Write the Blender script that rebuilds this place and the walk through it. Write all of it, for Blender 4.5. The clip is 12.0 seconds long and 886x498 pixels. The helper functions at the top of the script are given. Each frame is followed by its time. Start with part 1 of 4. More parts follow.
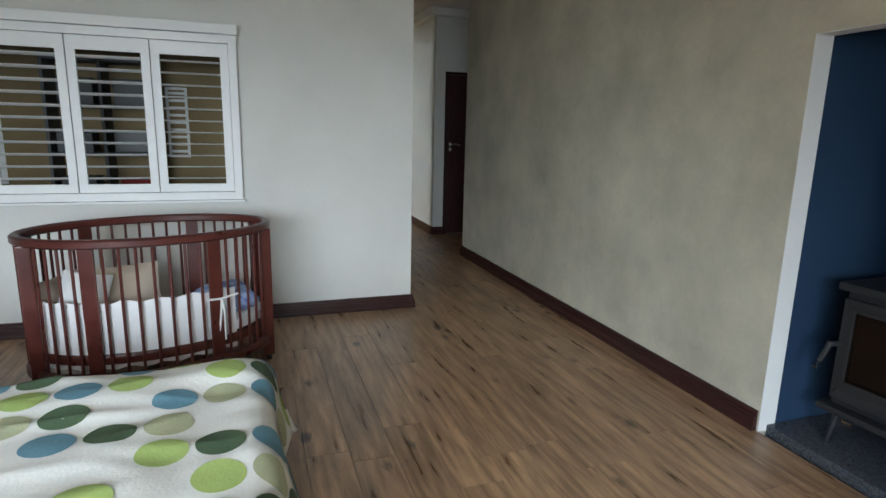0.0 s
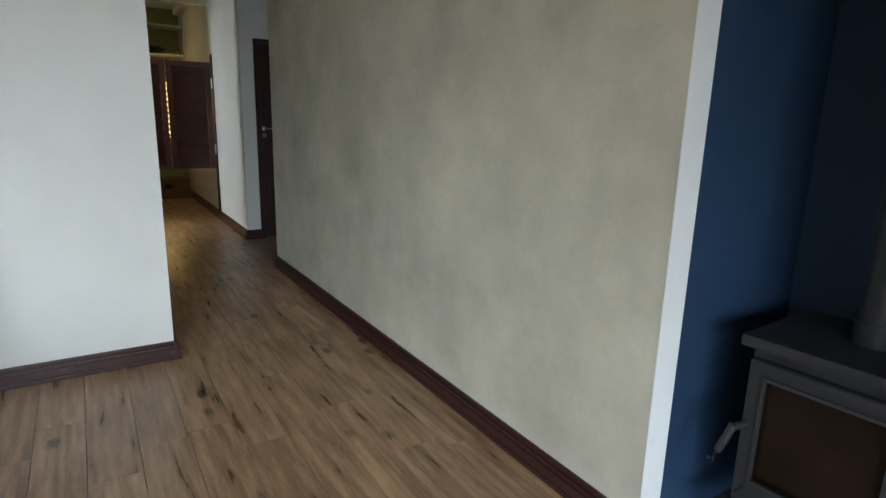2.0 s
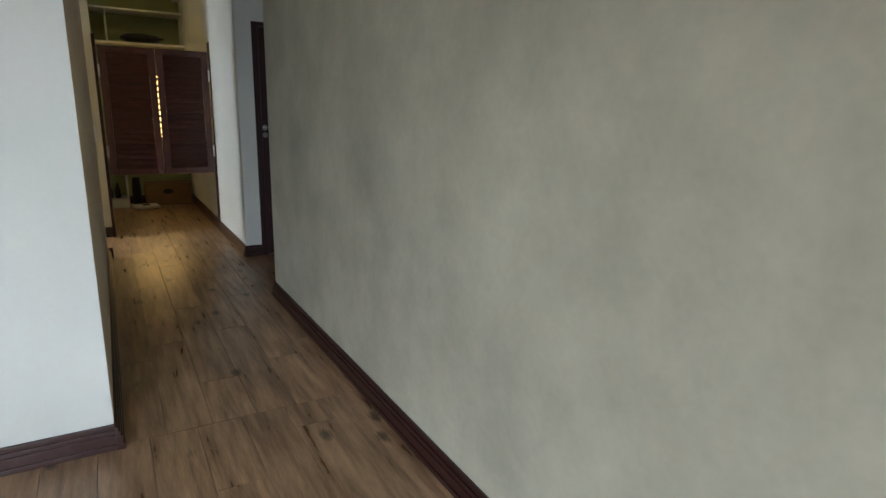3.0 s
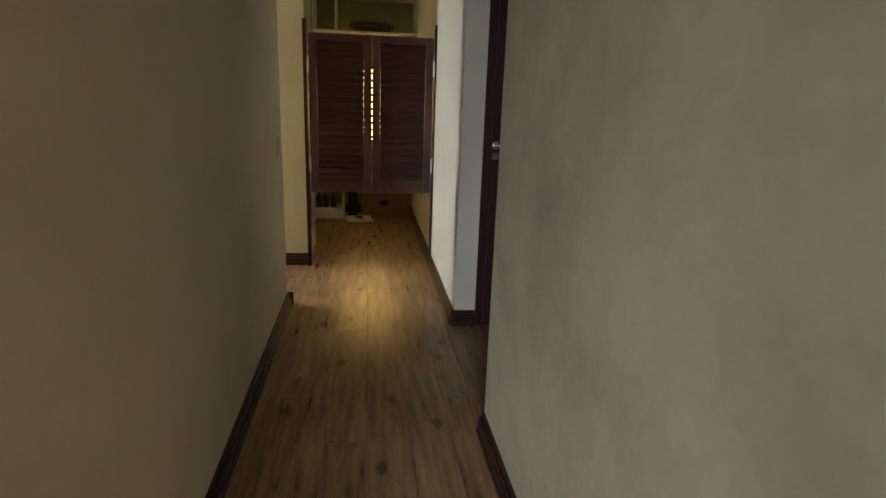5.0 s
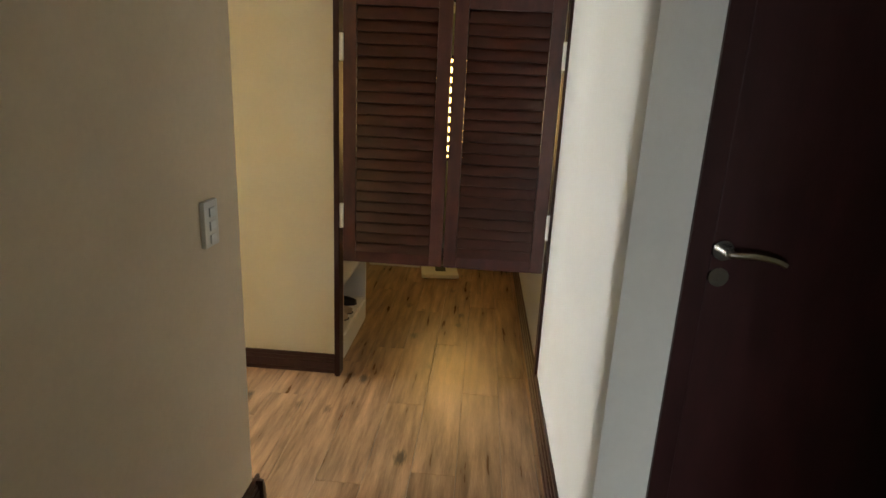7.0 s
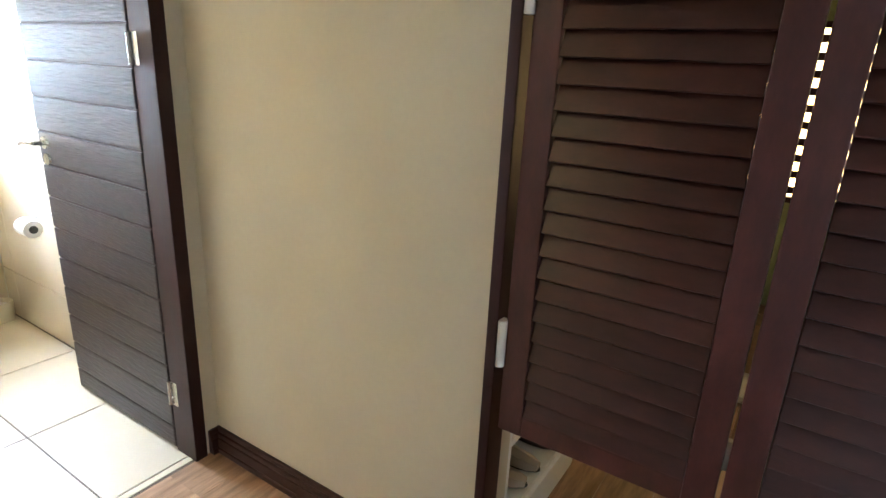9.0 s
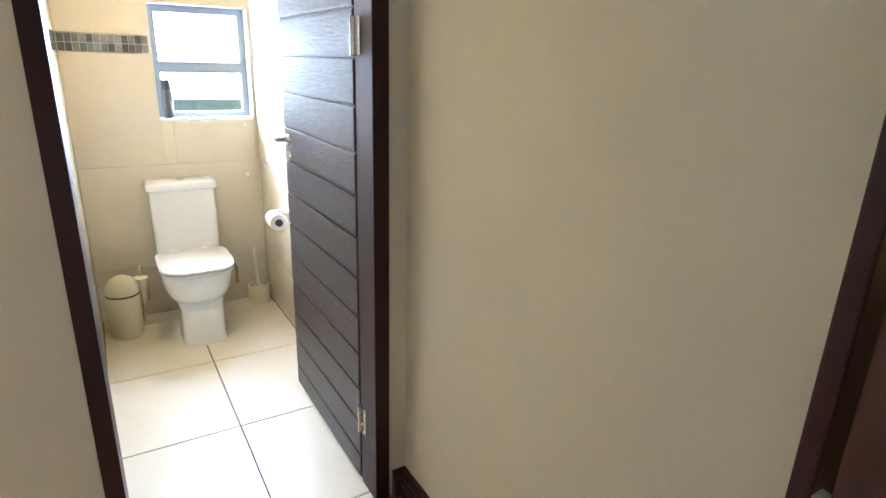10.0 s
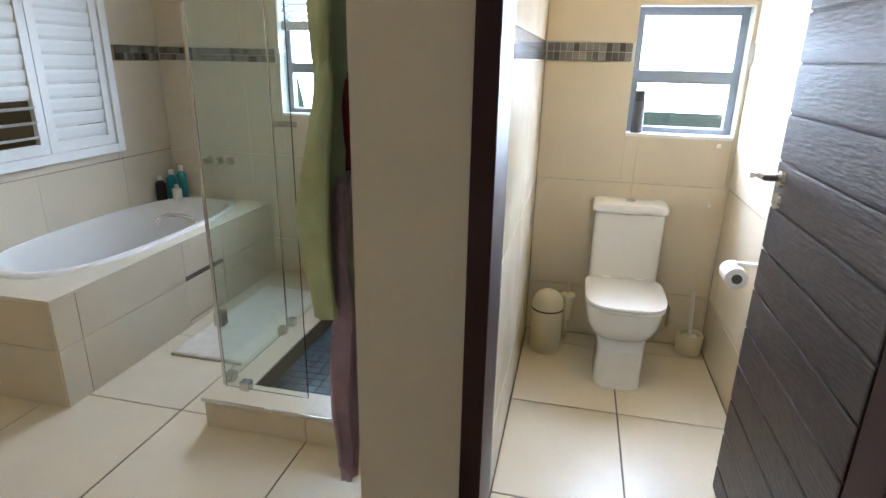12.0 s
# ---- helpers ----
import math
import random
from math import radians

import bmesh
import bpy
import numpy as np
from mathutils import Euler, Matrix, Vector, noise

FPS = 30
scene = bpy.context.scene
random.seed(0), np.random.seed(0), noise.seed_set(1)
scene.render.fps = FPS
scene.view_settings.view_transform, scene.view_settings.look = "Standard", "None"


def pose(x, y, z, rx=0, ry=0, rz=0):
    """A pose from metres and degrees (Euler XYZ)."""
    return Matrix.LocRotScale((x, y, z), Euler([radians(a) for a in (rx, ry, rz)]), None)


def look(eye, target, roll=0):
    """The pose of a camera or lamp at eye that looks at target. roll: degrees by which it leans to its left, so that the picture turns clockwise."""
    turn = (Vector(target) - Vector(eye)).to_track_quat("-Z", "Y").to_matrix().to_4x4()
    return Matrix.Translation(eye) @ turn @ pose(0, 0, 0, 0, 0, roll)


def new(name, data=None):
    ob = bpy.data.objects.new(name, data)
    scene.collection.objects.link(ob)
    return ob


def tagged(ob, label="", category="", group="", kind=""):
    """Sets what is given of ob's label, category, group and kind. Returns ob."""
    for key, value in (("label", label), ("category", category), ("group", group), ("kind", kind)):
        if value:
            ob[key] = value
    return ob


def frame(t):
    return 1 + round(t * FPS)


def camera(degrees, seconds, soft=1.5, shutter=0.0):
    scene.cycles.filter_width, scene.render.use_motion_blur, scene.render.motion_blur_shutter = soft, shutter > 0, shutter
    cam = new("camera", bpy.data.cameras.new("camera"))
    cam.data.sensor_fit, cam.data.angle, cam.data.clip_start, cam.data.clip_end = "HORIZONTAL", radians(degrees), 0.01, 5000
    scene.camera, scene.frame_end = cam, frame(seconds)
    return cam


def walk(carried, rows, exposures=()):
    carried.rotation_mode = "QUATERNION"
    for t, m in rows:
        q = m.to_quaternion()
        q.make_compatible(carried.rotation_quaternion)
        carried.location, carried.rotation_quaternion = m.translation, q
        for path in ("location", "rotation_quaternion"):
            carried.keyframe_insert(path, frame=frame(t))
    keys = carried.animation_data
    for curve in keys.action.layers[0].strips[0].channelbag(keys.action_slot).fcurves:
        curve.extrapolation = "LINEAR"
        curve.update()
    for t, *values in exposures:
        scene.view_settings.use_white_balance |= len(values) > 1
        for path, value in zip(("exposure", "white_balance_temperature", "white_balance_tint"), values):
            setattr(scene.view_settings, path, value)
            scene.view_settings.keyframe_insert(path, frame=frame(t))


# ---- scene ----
cam = camera(75.5, 12.0)
PATH = [
    (0, (0.282, -0.313, 1.359), (0.918, 1.538, 0.948), 1.3),
    (0.5, (0.408, -0.254, 1.347), (1.209, 1.533, 0.938), 1.3),
    (1, (0.572, -0.087, 1.359), (1.536, 1.615, 0.942), 1.4),
    (1.5, (0.841, 0.178, 1.333), (1.879, 1.833, 0.904), 1.4),
    (2, (1.106, 0.531, 1.337), (2.147, 2.178, 0.887), 1.5),
    (2.5, (1.33, 0.954, 1.312), (2.374, 2.599, 0.858), 1.3),
    (4.5, (1.908, 2.76, 1.425), (2.339, 4.647, 0.923), 2.0),
    (5, (1.981, 3.271, 1.432), (2.248, 5.188, 0.924), 2.0),
    (5.5, (2.071, 3.832, 1.453), (2.222, 5.757, 0.934), 2.4),
    (6, (2.162, 4.367, 1.456), (2.221, 6.297, 0.933), 2.7),
    (6.5, (2.196, 4.904, 1.476), (2.18, 6.833, 0.949), 2.9),
    (8.5, (2.175, 6.679, 1.53), (1.469, 8.447, 0.919), 2.3),
    (9, (2.061, 7.013, 1.501), (1.031, 8.613, 0.882), 2.7),
    (9.5, (1.933, 7.253, 1.469), (0.535, 8.534, 0.834), 1.9),
    (10, (1.777, 7.405, 1.437), (0.15, 8.389, 0.817), 1.7),
    (10.5, (1.614, 7.499, 1.438), (-0.168, 8.15, 0.806), 1.7),
    (11, (1.483, 7.542, 1.426), (-0.397, 7.79, 0.788), 1.2),
    (11.5, (1.381, 7.523, 1.434), (-0.512, 7.408, 0.8), 0.9),
    (12, (1.288, 7.472, 1.436), (-0.562, 7.052, 0.804), 1.2),
]
walk(cam, [(t, look(eye, target, roll)) for t, eye, target, roll in PATH],
     [(0, -0.15, 6300, 8), (1.5, 0.12, 6250, 8), (2.5, 0.15, 6200, 8), (4.5, 0.35, 6950, 8), (5.5, 0.35, 7700, 9), (6.5, 0.65, 7500, 11),
      (8.5, 1.05, 5900, 11), (9.5, 1.05, 5300, 13), (10.5, 0.5, 5350, 13), (12, 0.1, 5450, 14)])

# ---- world and large lights ----
world = bpy.data.worlds.new("world")
scene.world = world
world.use_nodes = True
wn, wl = world.node_tree.nodes, world.node_tree.links
sky = wn.new("ShaderNodeTexSky")
sky.sky_type = 'NISHITA'
sky.sun_disc = False
sky.sun_elevation, sky.sun_rotation = radians(48), radians(120)
wl.new(sky.outputs[0], wn["Background"].inputs[0])
wn["Background"].inputs[1].default_value = 0.12


def lamp(name, kind, energy, color, m, **more):
    data = bpy.data.lights.new(name, kind)
    data.energy, data.color = energy, color
    ob = new(name, data)
    ob.matrix_world = m
    if kind == 'AREA':
        data.shape, data.size, data.size_y = 'RECTANGLE', more["w"], more["h"]
    elif kind == 'SUN':
        data.angle = more["angle"]
    else:
        data.shadow_soft_size = more["soft"]
        if kind == 'SPOT':
            data.spot_size, data.spot_blend = more["cone"], 0.6
    return ob


XF = -2.15          # far bathroom wall
lamp("sun", 'SUN', 1.2, (1, 0.95, 0.88), look((0, 0, 10), (3, 2.5, 0)), angle=radians(8))
# daylight in the openings: garden doors behind, bathroom and toilet windows
lamp("sky_garden_door", 'AREA', 290, (0.80, 0.90, 1.0), look((-1.15, -2.85, 1.5), (-0.15, 1.3, -2.3)), w=3.2, h=1.7).data.spread = radians(103)
lamp("sky_toilet_window", 'AREA', 330, (0.86, 0.94, 1.0), look((-2.02, 7.95, 1.50), (0, 7.80, 0.1)), w=0.8, h=0.8)
lamp("sky_shower_window", 'AREA', 95, (0.88, 0.95, 1.0), look((XF - 0.33, 6.0, 1.55), (0, 5.9, 0.6)), w=1.0, h=1.1)
# warm lamps of the wet rooms and the dressing room
lamp("toilet_bulb", 'POINT', 13, (1.0, 0.70, 0.26), pose(-0.75, 7.72, 2.52), soft=0.07)
lamp("bathroom_bulb", 'POINT', 10, (1.0, 0.70, 0.26), pose(0.25, 6.2, 2.52), soft=0.08)
lamp("dressing_bulb", 'POINT', 0.16, (1.0, 0.80, 0.42), pose(1.9, 9.3, 2.5), soft=0.08)


# ---- materials ----
def mat(name, col, rough=0.6, metal=0.0, var=0.12, scale=6.0, bump=0.1, fine=60.0, col2=None, squash=(1, 1, 1),
        per_object=0.0, stain=0.0, spec=0.5, coat=0.0, knots=False):
    m = bpy.data.materials.new(name)
    m.use_nodes = True
    n, l = m.node_tree.nodes, m.node_tree.links
    b = n["Principled BSDF"]
    b.inputs["Metallic"].default_value = metal
    b.inputs["Specular IOR Level"].default_value = spec
    b.inputs["Coat Weight"].default_value = coat
    geo = n.new("ShaderNodeNewGeometry")
    info = n.new("ShaderNodeObjectInfo")
    mp = n.new("ShaderNodeVectorMath")
    mp.operation = 'MULTIPLY'
    mp.inputs[1].default_value = squash
    l.new(geo.outputs["Position"], mp.inputs[0])
    w = n.new("ShaderNodeMath")
    w.operation = 'MULTIPLY'
    w.inputs[1].default_value = 37.0 * (per_object > 0)
    l.new(info.outputs["Random"], w.inputs[0])
    big, small = n.new("ShaderNodeTexNoise"), n.new("ShaderNodeTexNoise")
    for t, s, d in ((big, scale, 4), (small, fine, 3)):
        t.noise_dimensions = '4D'
        t.inputs["Scale"].default_value, t.inputs["Detail"].default_value = s, d
        l.new(mp.outputs[0], t.inputs["Vector"])
        l.new(w.outputs[0], t.inputs["W"])
    ramp = n.new("ShaderNodeValToRGB")
    c2 = col2 or tuple(c * (1 - 2.2 * var) for c in col)
    ramp.color_ramp.elements[0].position, ramp.color_ramp.elements[1].position = 0.3, 0.68
    ramp.color_ramp.elements[0].color, ramp.color_ramp.elements[1].color = (*c2, 1), (*col, 1)
    l.new(big.outputs["Fac"], ramp.inputs[0])
    out = ramp.outputs[0]

    def mul(src, fac_from, lo, hi):
        mr = n.new("ShaderNodeMapRange")
        mr.inputs["To Min"].default_value, mr.inputs["To Max"].default_value = lo, hi
        l.new(fac_from, mr.inputs["Value"])
        v = n.new("ShaderNodeVectorMath")
        v.operation = 'SCALE'
        l.new(src, v.inputs[0])
        l.new(mr.outputs[0], v.inputs["Scale"])
        return v.outputs[0]
    out = mul(out, small.outputs["Fac"], 1 - var * 1.2, 1 + var * 1.2)
    if per_object:
        out = mul(out, info.outputs["Random"], 1 - per_object, 1 + per_object)
    if stain:
        st = n.new("ShaderNodeTexNoise")
        st.inputs["Scale"].default_value, st.inputs["Detail"].default_value = 1.4, 5
        st.inputs["Roughness"].default_value = 0.62
        l.new(mp.outputs[0], st.inputs["Vector"])
        out = mul(out, st.outputs["Fac"], 1 - stain * 2, 1 + stain)
    if knots:
        kv = n.new("ShaderNodeVectorMath")
        kv.operation = 'MULTIPLY'
        kv.inputs[1].default_value = (5.6, 3.0, 1)
        l.new(geo.outputs["Position"], kv.inputs[0])
        vo = n.new("ShaderNodeTexVoronoi")
        vo.inputs["Scale"].default_value = 1.0
        l.new(kv.outputs[0], vo.inputs["Vector"])
        wob = n.new("ShaderNodeMath")
        wob.operation = 'MULTIPLY_ADD'
        wob.inputs[1].default_value = 0.22
        l.new(small.outputs["Fac"], wob.inputs[0])
        l.new(vo.outputs["Distance"], wob.inputs[2])
        kr = n.new("ShaderNodeMapRange")
        kr.inputs["From Min"].default_value, kr.inputs["From Max"].default_value = 0.19, 0.29
        kr.inputs["To Min"].default_value, kr.inputs["To Max"].default_value = 0.22, 1.0
        l.new(wob.outputs[0], kr.inputs["Value"])
        sc = n.new("ShaderNodeVectorMath")
        sc.operation = 'SCALE'
        l.new(out, sc.inputs[0])
        l.new(kr.outputs[0], sc.inputs["Scale"])
        out = sc.outputs[0]
    l.new(out, b.inputs["Base Color"])
    rr = n.new("ShaderNodeMapRange")
    rr.inputs["To Min"].default_value, rr.inputs["To Max"].default_value = max(0.02, rough - 0.08), min(1, rough + 0.08)
    l.new(big.outputs["Fac"], rr.inputs["Value"])
    l.new(rr.outputs[0], b.inputs["Roughness"])
    if bump:
        bp = n.new("ShaderNodeBump")
        bp.inputs["Strength"].default_value, bp.inputs["Distance"].default_value = bump, 0.004
        l.new(small.outputs["Fac"], bp.inputs["Height"])
        l.new(bp.outputs[0], b.inputs["Normal"])
    return m


def glass(name, rough=0.0, col=(0.93, 0.97, 0.95)):
    m = bpy.data.materials.new(name)
    m.use_nodes = True
    b = m.node_tree.nodes["Principled BSDF"]
    b.inputs["Base Color"].default_value = (*col, 1)
    b.inputs["Transmission Weight"].default_value = 1
    b.inputs["Roughness"].default_value = rough
    b.inputs["IOR"].default_value = 1.45
    return m


def glow(name, col, strength):
    m = bpy.data.materials.new(name)
    m.use_nodes = True
    b = m.node_tree.nodes["Principled BSDF"]
    b.inputs["Base Color"].default_value = (*col, 1)
    b.inputs["Emission Color"].default_value = (*col, 1)
    b.inputs["Emission Strength"].default_value = strength
    return m


PLASTER = mat("plaster_grey_cream", (0.58, 0.55, 0.44), 0.85, var=0.07, scale=2.6, bump=0.15, fine=45, stain=0.32)
PLASTER_W = mat("plaster_pale", (0.65, 0.65, 0.61), 0.8, var=0.03, scale=3, bump=0.06, fine=60, stain=0.03)
CREAM = mat("plaster_cream", (0.62, 0.58, 0.45), 0.8, var=0.03, scale=3, bump=0.06, fine=60, stain=0.03)
TAUPE = mat("plaster_taupe", (0.76, 0.63, 0.46), 0.85, var=0.04, scale=3, bump=0.08, fine=60, stain=0.05)
WHITE = mat("white_paint", (0.78, 0.79, 0.78), 0.45, var=0.02, scale=5, bump=0.03)
CEIL = mat("ceiling_paint", (0.75, 0.75, 0.72), 0.9, var=0.02, scale=3, bump=0.05)
BLUE = mat("niche_blue_paint", (0.016, 0.042, 0.090), 0.6, var=0.06, scale=3, bump=0.08)
PLANK = mat("rustic_plank", (0.48, 0.30, 0.175), 0.3, var=0.27, scale=3.6, bump=0.25, fine=26, col2=(0.15, 0.083, 0.043),
            squash=(8, 0.8, 1), per_object=0.14, stain=0.2, knots=True)
SUBFLOOR = mat("dark_joint", (0.05, 0.035, 0.025), 0.9)
SKIRT = mat("dark_stained_skirting", (0.042, 0.014, 0.013), 0.33, var=0.15, scale=8, bump=0.08, squash=(4, 1, 4))
MAHOG = mat("mahogany_stain", (0.080, 0.023, 0.020), 0.36, var=0.2, scale=9, bump=0.1, squash=(3, 3, 1))
LOUVER = mat("louver_dark_wood", (0.062, 0.018, 0.013), 0.34, var=0.2, scale=9, bump=0.1, squash=(1, 3, 3), per_object=0.12)
DOORDARK = mat("very_dark_red_wood", (0.034, 0.008, 0.008), 0.5, spec=0.3, var=0.2, scale=7, bump=0.08, squash=(3, 3, 0.7))
WENGE = mat("wenge_plank_door", (0.038, 0.020, 0.019), 0.42, spec=0.4, var=0.35, scale=6, bump=0.8, fine=16, squash=(1, 1, 8), per_object=0.1)
CRIBWOOD = mat("crib_red_brown_wood", (0.095, 0.022, 0.016), 0.3, var=0.15, scale=9, bump=0.05)
TILE = mat("beige_floor_tile", (0.66, 0.60, 0.47), 0.22, var=0.03, scale=4, bump=0.02, fine=90, per_object=0.03)
WTILE = mat("cream_wall_tile", (0.66, 0.59, 0.46), 0.16, var=0.025, scale=4, bump=0.01, fine=90, per_object=0.03)
GROUT = mat("grout", (0.16, 0.13, 0.10), 0.9)
MOSAIC = mat("mosaic_glass_mix", (0.20, 0.19, 0.17), 0.15, var=0.1, scale=20, bump=0.02, per_object=0.75)
SHFLOOR = mat("slate_mosaic", (0.055, 0.085, 0.125), 0.3, var=0.25, scale=12, bump=0.1, per_object=0.4)
CERAMIC = mat("white_ceramic", (0.82, 0.82, 0.80), 0.08, var=0.01, scale=2, bump=0, coat=0.3)
PLASTICW = mat("white_plastic", (0.76, 0.75, 0.70), 0.35, var=0.02, bump=0.01)
CREAMPL = mat("cream_plastic", (0.70, 0.64, 0.47), 0.35, var=0.02, bump=0.01)
CHROME = mat("brushed_steel", (0.62, 0.61, 0.58), 0.25, metal=1.0, var=0.03, bump=0.02)
BLACKM = mat("black_steel", (0.016, 0.017, 0.020), 0.5, metal=0.0, var=0.1, bump=0.12, fine=120)
FLUE = mat("grey_flue_enamel", (0.032, 0.032, 0.034), 0.5, metal=0.2, var=0.1, bump=0.05)
GRANITE = mat("grey_granite", (0.10, 0.11, 0.13), 0.3, var=0.45, scale=90, bump=0.05, fine=190)
DUVET = mat("white_duvet_cotton", (0.74, 0.74, 0.70), 0.9, var=0.03, scale=7, bump=0.3, fine=120)
DOTS = [mat("dot_" + k, c, 0.9, var=0.06, scale=9, bump=0.3, fine=120) for k, c in
        (("lime", (0.36, 0.47, 0.14)), ("blue", (0.13, 0.28, 0.36)), ("green", (0.07, 0.12, 0.06)), ("sage", (0.42, 0.44, 0.27)))]
LINEN = mat("white_linen", (0.76, 0.75, 0.74), 0.9, var=0.04, scale=9, bump=0.3, fine=140)
BEIGE = mat("beige_linen", (0.50, 0.42, 0.33), 0.9, var=0.05, scale=9, bump=0.3, fine=140)
BLUECL = mat("blue_print_cotton", (0.42, 0.52, 0.72), 0.9, var=0.2, scale=38, bump=0.3, fine=140, col2=(0.10, 0.17, 0.42))
GREENT = mat("green_towel", (0.44, 0.51, 0.29), 0.95, var=0.12, scale=14, bump=0.6, fine=260)
MAUVET = mat("mauve_towel", (0.50, 0.36, 0.42), 0.95, var=0.12, scale=14, bump=0.6, fine=260)
REDCL = mat("dark_red_cloth", (0.22, 0.02, 0.02), 0.9, var=0.1, bump=0.3)
MAT_W = mat("white_bath_mat", (0.74, 0.72, 0.66), 0.95, var=0.08, scale=18, bump=0.8, fine=150)
ALU = mat("grey_aluminium", (0.26, 0.29, 0.34), 0.4, metal=0.3, var=0.05)
CARTON = mat("brown_cardboard", (0.27, 0.17, 0.09), 0.85, var=0.08, scale=7, bump=0.1)
DARKTH = mat("black_leather", (0.015, 0.013, 0.012), 0.45, var=0.2, bump=0.15)
TEAL = mat("teal_plastic", (0.02, 0.23, 0.26), 0.3, var=0.05)
GREYTH = mat("grey_furniture", (0.07, 0.072, 0.075), 0.6, var=0.1)
LAWN = mat("lawn_green", (0.06, 0.11, 0.025), 0.95, var=0.3, scale=5, bump=0.4)
# the green light on the dressing room walls is put into this base colour
GREENLIT = mat("green_lit_plaster", (0.36, 0.40, 0.20), 0.85, var=0.05, scale=3, bump=0.08)
OCHRE = mat("ochre_plaster", (0.27, 0.20, 0.10), 0.85, var=0.06, scale=3, bump=0.08)
GLASS = glass("clear_glass")
SHGLASS = glass("shower_glass", col=(0.90, 0.97, 0.94))
FROST = glass("frosted_glass", 0.5, (0.95, 0.98, 1.0))
FIREGLASS = mat("sooty_glass", (0.011, 0.006, 0.004), 0.22, spec=0.3, var=0.35, scale=5, bump=0)
WARMW = glow("warm_white_shade", (1.0, 0.74, 0.36), 13.0)
# emissive stand-in for the window light behind the dressing room blind
BLINDGLOW = glow("amber_glow_panel", (1.0, 0.62, 0.20), 6.0)
PASSGLOW = glow("glowing_pane", (0.92, 0.97, 1.0), 2.0)
SKYGLOW = glow("bright_daylight_backdrop", (0.93, 0.97, 1.0), 3.2)


# ---- building helpers ----
def box(bm, x0, x1, y0, y1, z0, z1, bev=0.0, m=None):
    vs = bmesh.ops.create_cube(bm, size=1, matrix=Matrix.Translation(((x0 + x1) / 2, (y0 + y1) / 2, (z0 + z1) / 2))
                               @ Matrix.Diagonal((x1 - x0, y1 - y0, z1 - z0, 1)))["verts"]
    if bev:
        es = list({e for v in vs for e in v.link_edges})
        r = bmesh.ops.bevel(bm, geom=es, offset=bev, segments=2, affect='EDGES', profile=0.7)
        vs = list({v for f in r["faces"] for v in f.verts} | {v for v in vs if v.is_valid})
    if m is not None:
        bmesh.ops.transform(bm, matrix=m, verts=[v for v in vs if v.is_valid])
    return bm


def cyl(bm, p, q, r0, r1=None, seg=16):
    p, q = Vector(p), Vector(q)
    d = q - p
    m = Matrix.Translation((p + q) / 2) @ d.to_track_quat('Z', 'Y').to_matrix().to_4x4()
    bmesh.ops.create_cone(bm, cap_ends=True, segments=seg, radius1=r0, radius2=r0 if r1 is None else r1, depth=d.length, matrix=m)
    return bm


def lathe(bm, prof, at=(0, 0, 0), seg=28, sx=1.0, sy=1.0, power=1.0):
    """Rings of (radius, z); power under 1 squares the plan."""
    rings = []
    for r, z in prof:
        ring = []
        for i in range(seg):
            a = 2 * math.pi * i / seg
            c, s = math.cos(a), math.sin(a)
            ring.append(bm.verts.new((at[0] + r * sx * math.copysign(abs(c) ** power, c),
                                      at[1] + r * sy * math.copysign(abs(s) ** power, s), at[2] + z)))
        rings.append(ring)
    for a, b in zip(rings, rings[1:]):
        for i in range(seg):
            bm.faces.new((a[i], a[(i + 1) % seg], b[(i + 1) % seg], b[i]))
    bm.faces.new(list(reversed(rings[0])))
    bm.faces.new(rings[-1])
    return bm


def sweep(bm, pts, r, seg=10, closed=False):
    pts = [Vector(p) for p in pts]
    n, rings = len(pts), []
    for i, p in enumerate(pts):
        a = pts[(i - 1) % n] if closed or i else p
        b = pts[(i + 1) % n] if closed or i < n - 1 else p
        d = (b - a).normalized()
        up = Vector((0, 0, 1)) if abs(d.z) < 0.9 else Vector((1, 0, 0))
        u = d.cross(up).normalized()
        v = u.cross(d)
        rings.append([bm.verts.new(p + r * (math.cos(k * 2 * math.pi / seg) * u + math.sin(k * 2 * math.pi / seg) * v)) for k in range(seg)])
    for i in range(n if closed else n - 1):
        a, b = rings[i], rings[(i + 1) % n]
        for k in range(seg):
            bm.faces.new((a[k], a[(k + 1) % seg], b[(k + 1) % seg], b[k]))
    if not closed:
        bm.faces.new(rings[0])
        bm.faces.new(list(reversed(rings[-1])))
    return bm


def ring_xz(bm, x0, x1, z0, z1, w, y0, y1, wb=None, wt=None):
    """A rectangular frame as one closed mesh; w, wb, wt: widths of sides, bottom and top."""
    wb, wt = wb or w, wt or w
    v = {}
    for k, y in enumerate((y0, y1)):
        for n, c in enumerate(((x0, z0), (x1, z0), (x1, z1), (x0, z1))):
            v[k, 0, n] = bm.verts.new((c[0], y, c[1]))
        for n, c in enumerate(((x0 + w, z0 + wb), (x1 - w, z0 + wb), (x1 - w, z1 - wt), (x0 + w, z1 - wt))):
            v[k, 1, n] = bm.verts.new((c[0], y, c[1]))
    for n in range(4):
        m = (n + 1) % 4
        for k in (0, 1):
            bm.faces.new((v[k, 0, n], v[k, 0, m], v[k, 1, m], v[k, 1, n]))
        for r in (0, 1):
            bm.faces.new((v[0, r, n], v[0, r, m], v[1, r, m], v[1, r, n]))
    return bm


